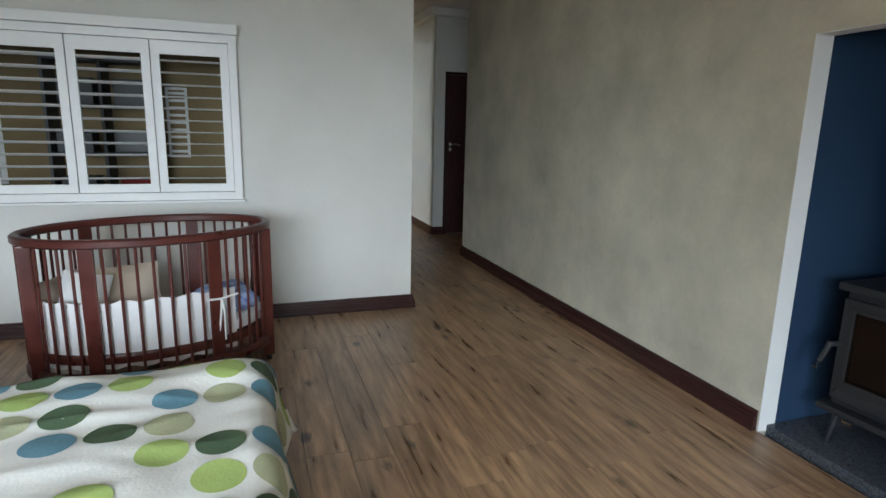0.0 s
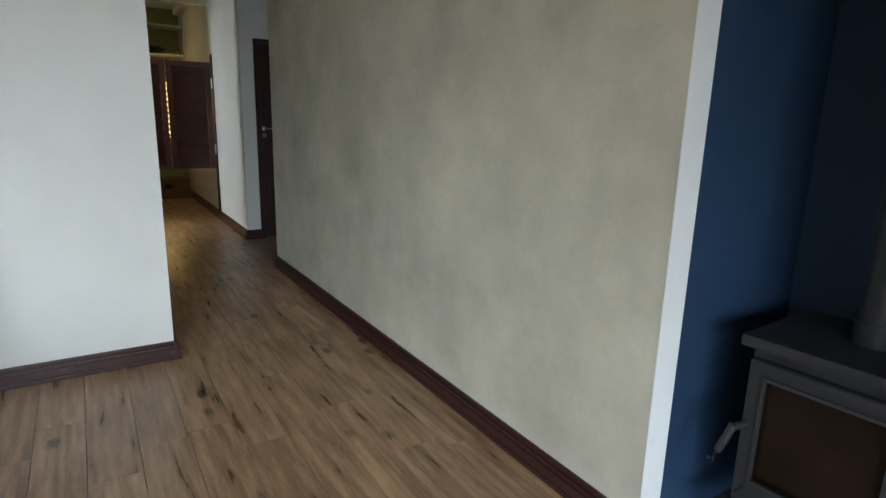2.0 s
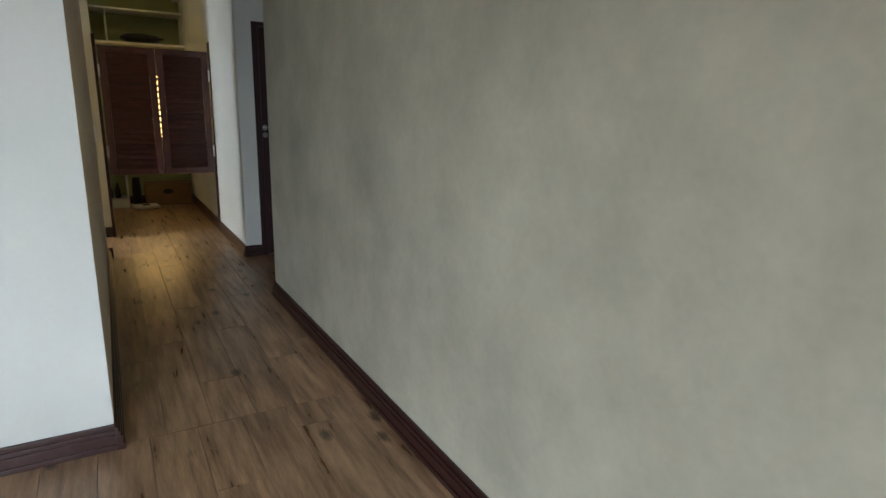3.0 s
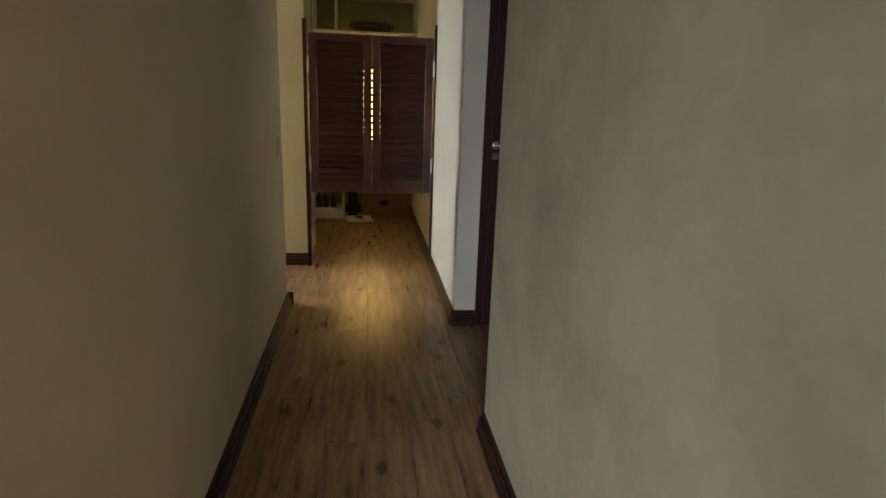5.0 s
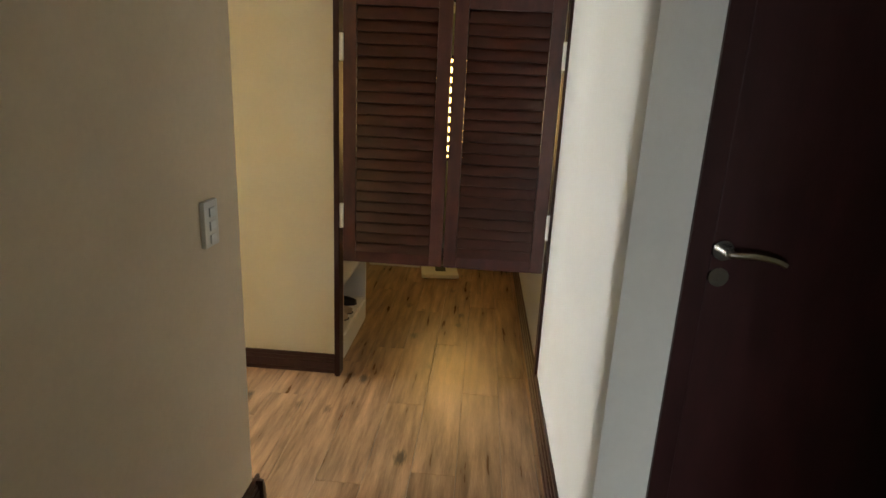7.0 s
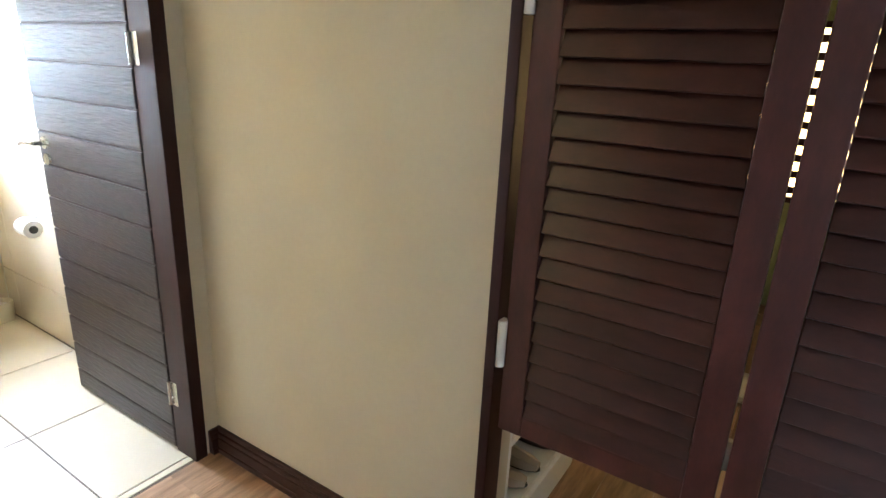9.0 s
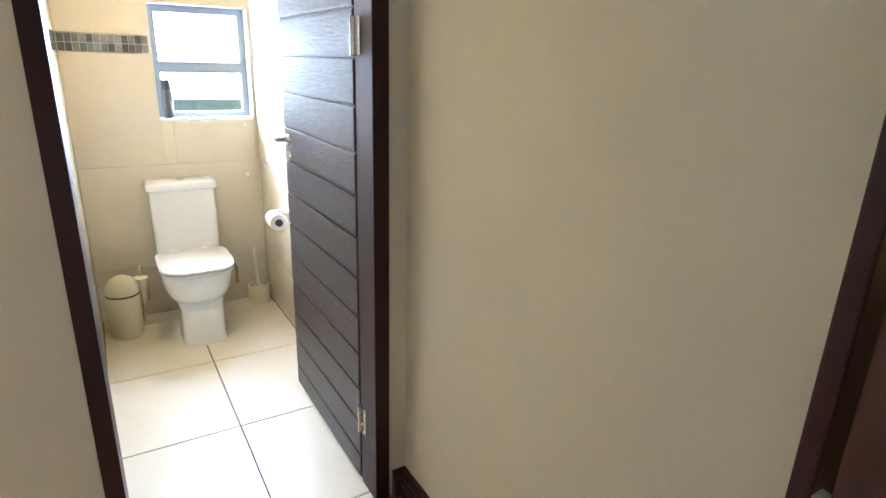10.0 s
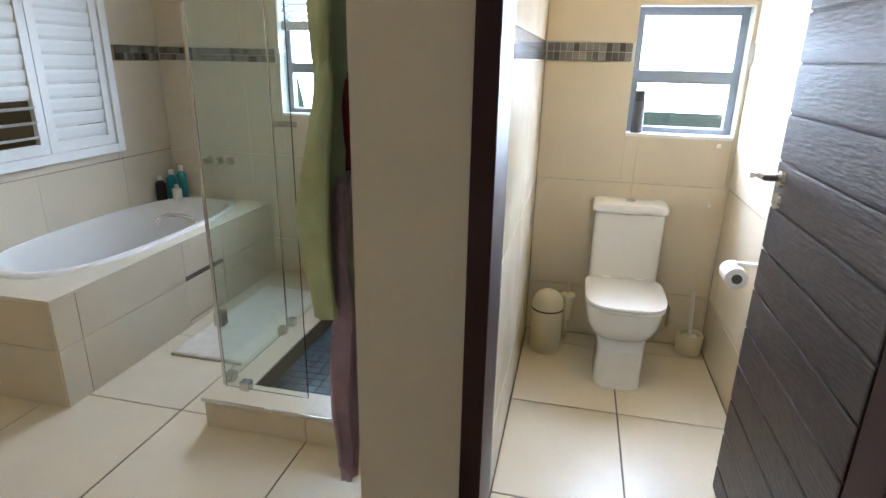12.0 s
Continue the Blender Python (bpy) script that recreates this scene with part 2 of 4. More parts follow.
def mesh_of(name, bm, material, smooth=False):
    bmesh.ops.recalc_face_normals(bm, faces=bm.faces)
    me = bpy.data.meshes.new(name)
    bm.to_mesh(me)
    bm.free()
    me.materials.append(material)
    if smooth:
        for p in me.polygons:
            p.use_smooth = True
        me.set_sharp_from_angle(angle=radians(40))
    return me


def part(name, bm, material, parent=None, label="", smooth=False, kind=""):
    ob = new(name, mesh_of(name, bm, material, smooth))
    if parent is not None:
        ob.parent = parent
    return tagged(ob, label=label, kind=kind)


def thing(name, label, category, group="", m=None):
    ob = new(name)
    ob.empty_display_size = 0.1
    if m is not None:
        ob.matrix_world = m
    return tagged(ob, label, category, group)


def B():
    return bmesh.new()


def structure(name, boxes, material, label, category="wall"):
    bm = B()
    for b in boxes:
        box(bm, *b)
    ob = new(name, mesh_of(name, bm, material))
    return tagged(ob, label, category, kind="structure")


# ---- large structure ----
H = 2.80            # ceiling
HIGH = 2.80
structure("ceiling", [(-3.4, 3.8, -3.2, 10.7, H, H + 0.12)], CEIL, "plain pale painted ceiling over all the rooms", "ceiling")
FLOOR = structure("floor", [(-3.4, 3.8, -3.2, 10.7, -0.13, -0.03)], SUBFLOOR, "dark screed under rustic brown wood planks", "floor")

# bedroom, right-hand wall with the stove niche, and corridor right wall to the door recess
N0, N1, NZ = 0.71, 1.530, 1.772
structure("wall_stove", [(2.5, 2.597, -3.2, N0, -0.03, H), (2.5, 2.597, N1, 5.49, -0.03, H), (2.5, 2.597, N0, N1, NZ, H)], PLASTER,
          "mottled grey-cream plaster wall with a stove niche")
structure("niche_reveal", [(2.497, 2.597, N1 - 0.003, N1 - 0.0005, 0, NZ), (2.497, 2.597, N0 + 0.0005, N0 + 0.003, 0, NZ),
                           (2.497, 2.597, N0 + 0.003, N1 - 0.003, NZ - 0.003, NZ - 0.0005)], WHITE,
          "white painted reveal round the stove niche", "trim")
structure("niche_walls", [(2.597, 3.32, N1, N1 + 0.10, -0.03, H), (2.597, 3.32, N0 - 0.10, N0, -0.03, H),
                          (3.22, 3.32, N0, N1, -0.03, H), (2.597, 3.22, N0, N1, 2.6, 2.7)], BLUE,
          "dark blue painted walls inside the stove niche")
structure("wall_bedroom_back", [(-3.2, 2.5, -3.2, -3.0, 2.25, H), (-3.2, -2.8, -3.2, -3.0, -0.03, 2.25), (0.6, 2.5, -3.2, -3.0, -0.03, 2.25)],
          PLASTER_W, "pale plaster wall with wide garden doors")
structure("wall_bedroom_side", [(-3.4, -3.2, -3.2, 4.95, -0.03, H)], PLASTER_W, "pale plaster wall behind the bed")
# crib wall with shutter opening
WX0, WX1, WZ0, WZ1 = -1.61, 0.19, 0.90, 1.875
YC = 3.81
XL = 1.44
LW = 7.13
structure("wall_crib", [(-3.2, WX0, YC, YC + 0.2, -0.03, H), (WX1, 1.29, YC, YC + 0.2, -0.03, H), (1.29, XL, YC - 0.003, YC, -0.03, H), (WX0, WX1, YC, YC + 0.2, -0.03, WZ0),
                        (WX0, WX1, YC, YC + 0.2, WZ1, H)], PLASTER_W, "pale plaster wall with a shuttered inner window")
structure("wall_corridor_side", [(1.29, XL, YC, LW, -0.03, H)], TAUPE, "taupe plaster corridor wall")
# door recess and wall on to the dressing room
structure("wall_recess", [(2.597, 3.60, 5.37, 5.49, -0.03, H), (3.60, 3.72, 5.37, 6.86, -0.03, H), (2.55, 2.69, 6.74, 10.5, -0.03, H),
                          (2.69, 3.60, 6.74, 6.86, 2.06, H), (3.56, 3.60, 6.74, 6.86, -0.03, 2.06), (2.69, 3.72, 6.86, 6.96, -0.03, H)],
          PLASTER_W, "pale plaster wall with a door in a side recess")
# lobby, pier and toilet walls
structure("wall_lobby_end", [(0.30, 1.49, 8.17, 8.30, -0.03, H), (1.49, 2.55, 8.20, 8.30, 2.55, H)], CREAM, "cream plaster wall beside the swing doors")
D0, D1, DZ = 7.30, 8.10, 2.05
structure("wall_toilet_front", [(0.14, 0.30, 7.07, D0, -0.03, H), (0.14, 0.30, D1, 8.30, -0.03, H), (0.14, 0.30, D0, D1, DZ, H)], CREAM,
          "cream plaster wall with the toilet doorway")
WALL_T = structure("wall_toilet_side", [(XF, 0.14, 7.08, 7.28, -0.03, H)], PLASTER_W, "wall between toilet and shower, tiled on both faces")
WALL_N = structure("wall_toilet_north", [(-1.70, 0.14, 8.22, 8.30, -0.03, H)], PLASTER_W, "tiled toilet wall behind the open door")
# outer wall with two windows
TW = (7.705, 8.195, 1.103, 1.685)
SW = (5.62, 6.36, 1.08, 2.02)
structure("wall_outer", [(-1.90, -1.70, 7.28, TW[0], -0.03, H), (-1.90, -1.70, TW[1], 8.30, -0.03, H),
                         (-1.90, -1.70, TW[0], TW[1], -0.03, TW[2]), (-1.90, -1.70, TW[0], TW[1], TW[3], H)], PLASTER_W,
          "outer wall with the toilet window")
structure("wall_shower", [(XF - 0.2, XF, YC + 0.2, SW[0], -0.03, H), (XF - 0.2, XF, SW[1], 7.28, -0.03, H),
                          (XF - 0.2, XF, SW[0], SW[1], -0.03, SW[2]), (XF - 0.2, XF, SW[0], SW[1], SW[3], H)], PLASTER_W,
          "outer wall with the shower window")
YB = 4.75
BW = (-1.64, -0.28, 0.89, 1.87)
structure("wall_bath", [(XF, BW[0], YB - 0.15, YB, -0.03, H), (BW[1], 1.29, YB - 0.15, YB, -0.03, H), (BW[0], BW[1], YB - 0.15, YB, -0.03, BW[2]),
                        (BW[0], BW[1], YB - 0.15, YB, BW[3], H)], OCHRE, "tiled bathroom wall with a shuttered inner window")
structure("wall_passage", [(-3.2, XF - 0.2, YB - 0.15, YB, -0.03, H), (-2.55, -2.45, 4.01, YB - 0.15, -0.03, H)], OCHRE, "ochre plaster wall of a dim passage")
# dressing room
structure("wall_dressing", [(0.80, 0.95, 8.30, 10.5, -0.03, H), (0.80, 2.86, 10.5, 10.65, -0.03, H), (0.80, 0.95, 8.30, 8.31, -0.03, H)], GREENLIT,
          "dressing room wall coloured green for the light on it")


# skirting boards, stepped profile
def skirting(name, runs):
    bm = B()
    for x0, x1, y0, y1, nx, ny in runs:
        for z0, z1, d in ((0, 0.022, 0.031), (0.022, 0.062, 0.026), (0.062, 0.080, 0.020), (0.080, 0.10, 0.012)):
            box(bm, min(x0, x0 + nx * d), max(x1, x1 + nx * d), min(y0, y0 + ny * d), max(y1, y1 + ny * d), z0, z1, 0.003)
    ob = new(name, mesh_of(name, bm, SKIRT))
    tagged(ob, "dark red-brown moulded wooden skirting board", "skirting", kind="structure")


skirting("baseboard_stove", [(2.5, 2.5, -3.0, N0, -1, 0), (2.5, 2.5, N1 + 0.01, 5.49, -1, 0)])
skirting("baseboard_crib", [(-3.2, XL, YC - 0.003, YC - 0.003, 0, -1)])
skirting("baseboard_corridor", [(XL, XL, YC - 0.04, LW + 0.04, 1, 0), (1.29, XL + 0.04, LW, LW, 0, 1)])
skirting("baseboard_recess", [(2.55, 2.55, 6.74, 10.5, -1, 0), (2.53, 2.685, 6.74, 6.74, 0, -1), (2.5, 3.6, 5.49, 5.49, 0, 1)])
skirting("baseboard_lobby", [(0.30, 1.49, 8.17, 8.17, 0, -1), (0.30, 0.30, 8.12, 8.17, 1, 0), (0.30, 0.30, 7.07, 7.25, 1, 0)])
skirting("baseboard_dressing", [(0.95, 2.55, 10.5, 10.5, 0, -1)])
bm = B()
box(bm, 2.55, 3.60, 6.68, 6.74, H - 0.09, H, 0.01)
box(bm, 2.47, 2.55, 6.68, 10.4, H - 0.09, H, 0.01)
tagged(part("cornice_recess", bm, WHITE), "white plaster cornice under the ceiling", "trim", kind="structure")

# outside
gr = B()
bmesh.ops.create_grid(gr, x_segments=2, y_segments=2, size=400, matrix=Matrix.Translation((0, 0, -0.35)))
tagged(part("ground", gr, LAWN), "green lawn round the house", "ground", kind="structure")


# ---- doors and windows of the setting ----
def lever(parent, m, side=1):
    """Rose, keyhole rose and curved lever; local x runs along the door, y out of it."""
    bm = B()
    cyl(bm, (0, 0, 0), (0, 0.009, 0), 0.026, 0.024, 24)
    cyl(bm, (0, 0.009, 0), (0, 0.045, 0), 0.010, 0.010)
    sweep(bm, [(0, 0.045, 0), (0.02 * side, 0.05, 0.001), (0.05 * side, 0.052, 0.002), (0.08 * side, 0.051, -0.002), (0.105 * side, 0.048, -0.008),
               (0.125 * side, 0.044, -0.017)], 0.0085)
    bm.transform(m)
    part("door_handle", bm, CHROME, parent, "curved brushed steel lever handle", True)
    bm = B()
    cyl(bm, (0, 0, -0.065), (0, 0.008, -0.065), 0.025, 0.023, 24)
    box(bm, -0.003, 0.003, 0.0075, 0.0085, -0.075, -0.057)
    bm.transform(m)
    part("keyhole_rose", bm, CHROME, parent, "round steel keyhole rose", True)


door = thing("door_corridor", "closed plain dark red-brown wooden door in a recess", "door")
tagged(door, kind="structure")
part("door_leaf", box(B(), 2.742, 3.512, 6.735, 6.775, 0.006, 2.02, 0.003), DOORDARK, door)
part("door_frame", box(box(box(B(), 2.688, 2.738, 6.728, 6.80, 0, 2.06), 3.515, 3.56, 6.728, 6.80, 0, 2.06), 2.738, 3.515, 6.728, 6.80, 2.025, 2.06),
     DOORDARK, door)
lever(door, Matrix.Translation((2.765, 6.735, 1.168)) @ Matrix.Diagonal((1, -1, 1, 1)), 1)

# toilet door: horizontal planks, open against the wall
wdoor = thing("door_toilet", "open dark wenge plank door with steel lever handle", "door")
tagged(wdoor, kind="structure")
LX0, LX1, LY = -0.558, 0.185, 8.052
edges = [0.01] + [0.106 + 0.1336 * k for k in range(15)] + [2.036]
for z0, z1 in zip(edges, edges[1:]):
    part("door_plank", box(B(), LX0, LX1, LY, LY + 0.04, z0 + 0.003, z1 - 0.003, 0.007), WENGE, wdoor)
part("door_core", box(B(), LX0 + 0.004, LX1 - 0.004, LY + 0.007, LY + 0.033, 0.008, 2.036), DOORDARK, wdoor)
lever(wdoor, Matrix.Translation((LX0 + 0.06, LY, 1.13)) @ Matrix.Diagonal((1, -1, 1, 1)), -1)
fr = B()
box(fr, 0.13, 0.312, D0 - 0.005, D0 + 0.04, 0, DZ, 0.004)
box(fr, 0.19, 0.312, D1 - 0.045, D1 + 0.005, 0, DZ, 0.004)
box(fr, 0.13, 0.312, D0 + 0.04, D1 - 0.045, DZ - 0.04, DZ + 0.005, 0.004)
part("door_frame", fr, DOORDARK, wdoor)
for z in (0.265, 1.50):
    hb = B()
    cyl(hb, (0.195, D1 - 0.052, z - 0.05), (0.195, D1 - 0.052, z + 0.05), 0.007)
    box(hb, 0.192, 0.235, D1 - 0.0475, D1 - 0.0455, z - 0.05, z + 0.05)
    part("hinge", hb, CHROME, wdoor)


def window(name, wx, y0, y1, z0, z1, sash_z, label):
    w = thing(name, label, "window")
    tagged(w, kind="structure")
    f = B()
    ring_xz(f, y0, y1, z0, z1, 0.035, -0.025, 0.025, 0.03)
    box(f, y0 + 0.035, y1 - 0.035, -0.024, 0.024, sash_z - 0.03, sash_z + 0.03, 0.003)
    f.transform(Matrix(((0, -1, 0, wx - 0.105), (1, 0, 0, 0), (0, 0, 1, 0), (0, 0, 0, 1))))
    part("window_frame", f, ALU, w, "grey aluminium frame")
    part("window_sill", box(B(), wx - 0.085, wx + 0.010, y0, y1, z0 - 0.012, z0 + 0.004, 0.003), WHITE, w)
    for a, b in ((z0 + 0.03, sash_z - 0.03), (sash_z + 0.03, z1 - 0.03)):
        p = part("pane", box(B(), wx - 0.108, wx - 0.102, y0 + 0.035, y1 - 0.035, a, b), GLASS, w)
        p.visible_shadow = False
    s = B()
    for b in ((y0 + 0.05, y0 + 0.075, sash_z + 0.04, z1 - 0.04), (y1 - 0.075, y1 - 0.05, sash_z + 0.04, z1 - 0.04),
              (y0 + 0.075, y1 - 0.075, sash_z + 0.04, sash_z + 0.06), (y0 + 0.075, y1 - 0.075, z1 - 0.06, z1 - 0.04)):
        box(s, -0.012, 0.012, b[0], b[1], b[2] - z1, b[3] - z1, 0.002)
    s.transform(Matrix.Translation((wx - 0.135, 0, z1)) @ Matrix.Rotation(radians(14), 4, 'Y'))
    part("sash", s, WHITE, w, "tilted open top sash")
    return w


window("window_toilet", -1.70, *TW, 1.372, "small top-hung window with bright daylight")
window("window_shower", XF, *SW, 1.36, "top-hung shower window with bright daylight")
bd = part("backdrop", box(B(), -52.1, -52.0, -30, 45, -2, 40), SKYGLOW)
tagged(bd, "bright overcast daylight beyond the windows", "backdrop", kind="structure")
gd = thing("garden_doors", "wide glazed garden doors in white frames", "door")
tagged(gd, kind="structure")
for x in (-2.8, -1.70, -0.56):
    f = B()
    for b in ((x + 0.005, x + 0.06, 0, 2.245), (x + 1.07, x + 1.125, 0, 2.245), (x + 0.06, x + 1.07, 0, 0.1), (x + 0.06, x + 1.07, 2.15, 2.245)):
        box(f, b[0], b[1], -3.13, -3.08, b[2], b[3], 0.004)
    part("window_frame", f, WHITE, gd)
    p = part("pane", box(B(), x + 0.06, x + 1.07, -3.108, -3.102, 0.1, 2.15), GLASS, gd)
    p.visible_shadow = False


# plantation shutters; local x along the wall, y away from it towards the viewer
def shutters(name, m, x0, widths, z0, z1, tilt, pitch, slat_w, label, head=True):
    s = thing(name, label, "shutters", m=m)
    fr = B()
    tot = sum(widths)
    box(fr, x0 - 0.05, x0, -0.02, 0.03, z0 - 0.05, z1 + 0.05, 0.004)
    box(fr, x0 + tot, x0 + tot + 0.05, -0.02, 0.03, z0 - 0.05, z1 + 0.05, 0.004)
    box(fr, x0, x0 + tot, -0.02, 0.03, z1, z1 + 0.05, 0.004)
    box(fr, x0, x0 + tot, -0.02, 0.03, z0 - 0.05, z0, 0.004)
    if head:
        box(fr, x0 - 0.06, x0 + tot + 0.06, -0.02, 0.06, z1 + 0.052, z1 + 0.113, 0.006)
        box(fr, x0 - 0.06, x0 + tot + 0.06, -0.02, 0.045, z0 - 0.066, z0 - 0.052, 0.003)
    part("shutter_frame", fr, WHITE, s)
    x = x0
    slats = {}
    for w, turn in zip(widths, tilt):
        st, rl, rt = 0.052, 0.055, 0.085
        pn = ring_xz(B(), x + 0.003, x + w - 0.003, z0 + 0.003, z1 - 0.003, st - 0.003, -0.012, 0.016, rl - 0.003, rt - 0.003)
        panel = part("shutter_panel", pn, WHITE, s)
        n = int((z1 - z0 - rl - rt) / pitch)
        gap = (z1 - z0 - rl - rt) / n
        key = round(w, 4)
        if key not in slats:
            sb = B()
            hw = w / 2 - st - 0.002
            prof = [(-slat_w / 2, 0.0), (-slat_w / 4, 0.0045), (slat_w / 4, 0.0045), (slat_w / 2, 0.0), (slat_w / 4, -0.0045), (-slat_w / 4, -0.0045)]
            a = [sb.verts.new((-hw, p, q)) for p, q in prof]
            b = [sb.verts.new((hw, p, q)) for p, q in prof]
            for i in range(6):
                sb.faces.new((a[i], a[(i + 1) % 6], b[(i + 1) % 6], b[i]))
            sb.faces.new(a), sb.faces.new(list(reversed(b)))
            slats[key] = mesh_of("slat", sb, WHITE)
        for i in range(n):
            o = new("slat", slats[key])
            o.parent = panel
            o.matrix_local = Matrix.Translation((x + w / 2, 0.002, z0 + rl + (i + 0.5) * gap)) @ Matrix.Rotation(radians(18 if turn > 60 and x > -1.3 and i < 3 else turn), 4, 'X')
        x += w
    kb = B()
    lathe(kb, [(0.004, 0), (0.012, 0.01), (0.010, 0.02), (0.003, 0.024)], seg=12)
    kb.transform(Matrix.Translation((x - widths[-1] + 0.004, 0.016, (z0 + z1) / 2)) @ Matrix.Rotation(radians(-90), 4, 'X'))
    part("knob", kb, WHITE, s)
    return s


shutters("window_shutters", pose(0, YC - 0.02, 0, 0, 0, 180), -0.20, [0.455] * 4, 0.915, 1.86, (3, 14, 16, 16), 0.072, 0.062,
         "white plantation shutters with open slats over the crib")
shutters("bathroom_shutters", pose(0, YB + 0.02, 0), -1.64, [0.455] * 3, 0.915, 1.87, (80, 80, 80), 0.072, 0.074,
         "white plantation shutters with closed slats above the bath", head=False)


# ---- bedroom things ----
def wood_stove():
    s = thing("wood_stove", "black steel wood-burning stove on legs with glass door", "stove", m=pose(2.835, 1.135, 0.03, 0, 0, -87) @ Matrix.Diagonal((0.92, 1, 1, 1)))
    # local x along the front, y to the back
    part("body", box(B(), -0.235, 0.235, -0.15, 0.20, 0.19, 0.70, 0.012), BLACKM, s)
    top = B()
    box(top, -0.262, 0.262, -0.185, 0.225, 0.70, 0.735, 0.012)
    part("top_plate", top, BLACKM, s)
    base = B()
    box(base, -0.27, 0.27, -0.20, 0.22, 0.16, 0.19, 0.012)
    part("base_plate", base, BLACKM, s)
    for x in (-0.20, 0.20):
        for y in (-0.13, 0.16):
            part("leg", cyl(B(), (x, y, 0.165), (x * 1.12, y * 1.12, 0.0), 0.022, 0.013, 10), BLACKM, s)
    d = ring_xz(B(), -0.225, 0.205, 0.225, 0.67, 0.05, -0.182, -0.15, 0.085, 0.045)
    bmesh.ops.bevel(d, geom=d.edges[:], offset=0.004, segments=1, affect='EDGES')
    dr = part("door", d, BLACKM, s)
    part("pane", box(B(), -0.177, 0.157, -0.168, -0.158, 0.308, 0.627), FIREGLASS, dr, "sooty brown firebox glass")
    lip = ring_xz(B(), -0.180, 0.160, 0.305, 0.630, 0.010, -0.189, -0.181)
    part("glass_trim", lip, FLUE, dr)
    h = B()
    cyl(h, (-0.215, -0.18, 0.47), (-0.225, -0.225, 0.47), 0.012)
    sweep(h, [(-0.225, -0.225, 0.48), (-0.235, -0.232, 0.44), (-0.255, -0.235, 0.39), (-0.275, -0.235, 0.35)], 0.012)
    part("handle", h, FLUE, dr, "grey steel lever", True)
    for x in (-0.10, 0.14):
        part("damper_knob", box(B(), x - 0.022, x + 0.022, -0.222, -0.198, 0.155, 0.166, 0.003), CHROME, s)
    for z in (0.30, 0.60):
        part("hinge", cyl(B(), (0.215, -0.165, z - 0.03), (0.215, -0.165, z + 0.03), 0.012, None, 10), BLACKM, dr)
    part("name_plate", box(B(), -0.06, 0.045, -0.1845, -0.181, 0.262, 0.276), FLUE, dr)
    fl = B()
    cyl(fl, (0, 0.06, 0.73), (0, 0.06, 2.56), 0.056, None, 28)
    cyl(fl, (0, 0.06, 0.735), (0, 0.06, 0.80), 0.064, None, 28)
    part("flue_pipe", fl, FLUE, s, "grey enamelled flue pipe", True)


wood_stove()
tagged(part("hearth_slab", box(B(), 2.545, 3.22, N0 + 0.004, N1 - 0.004, -0.03, 0.03, 0.004), GRANITE),
       "speckled dark grey granite hearth slab", "hearth", kind="structure")


def oval(cx, cy, z, a, b, n=48):
    return [(cx + a * math.cos(2 * math.pi * i / n), cy + b * math.sin(2 * math.pi * i / n), z) for i in range(n)]


CRIB_AT = pose(-0.215, 3.04, 0, 0, 0, 13)
IN_CRIB = CRIB_AT @ pose(-0.325, 3.16, 0, 0, 0, 3).inverted()


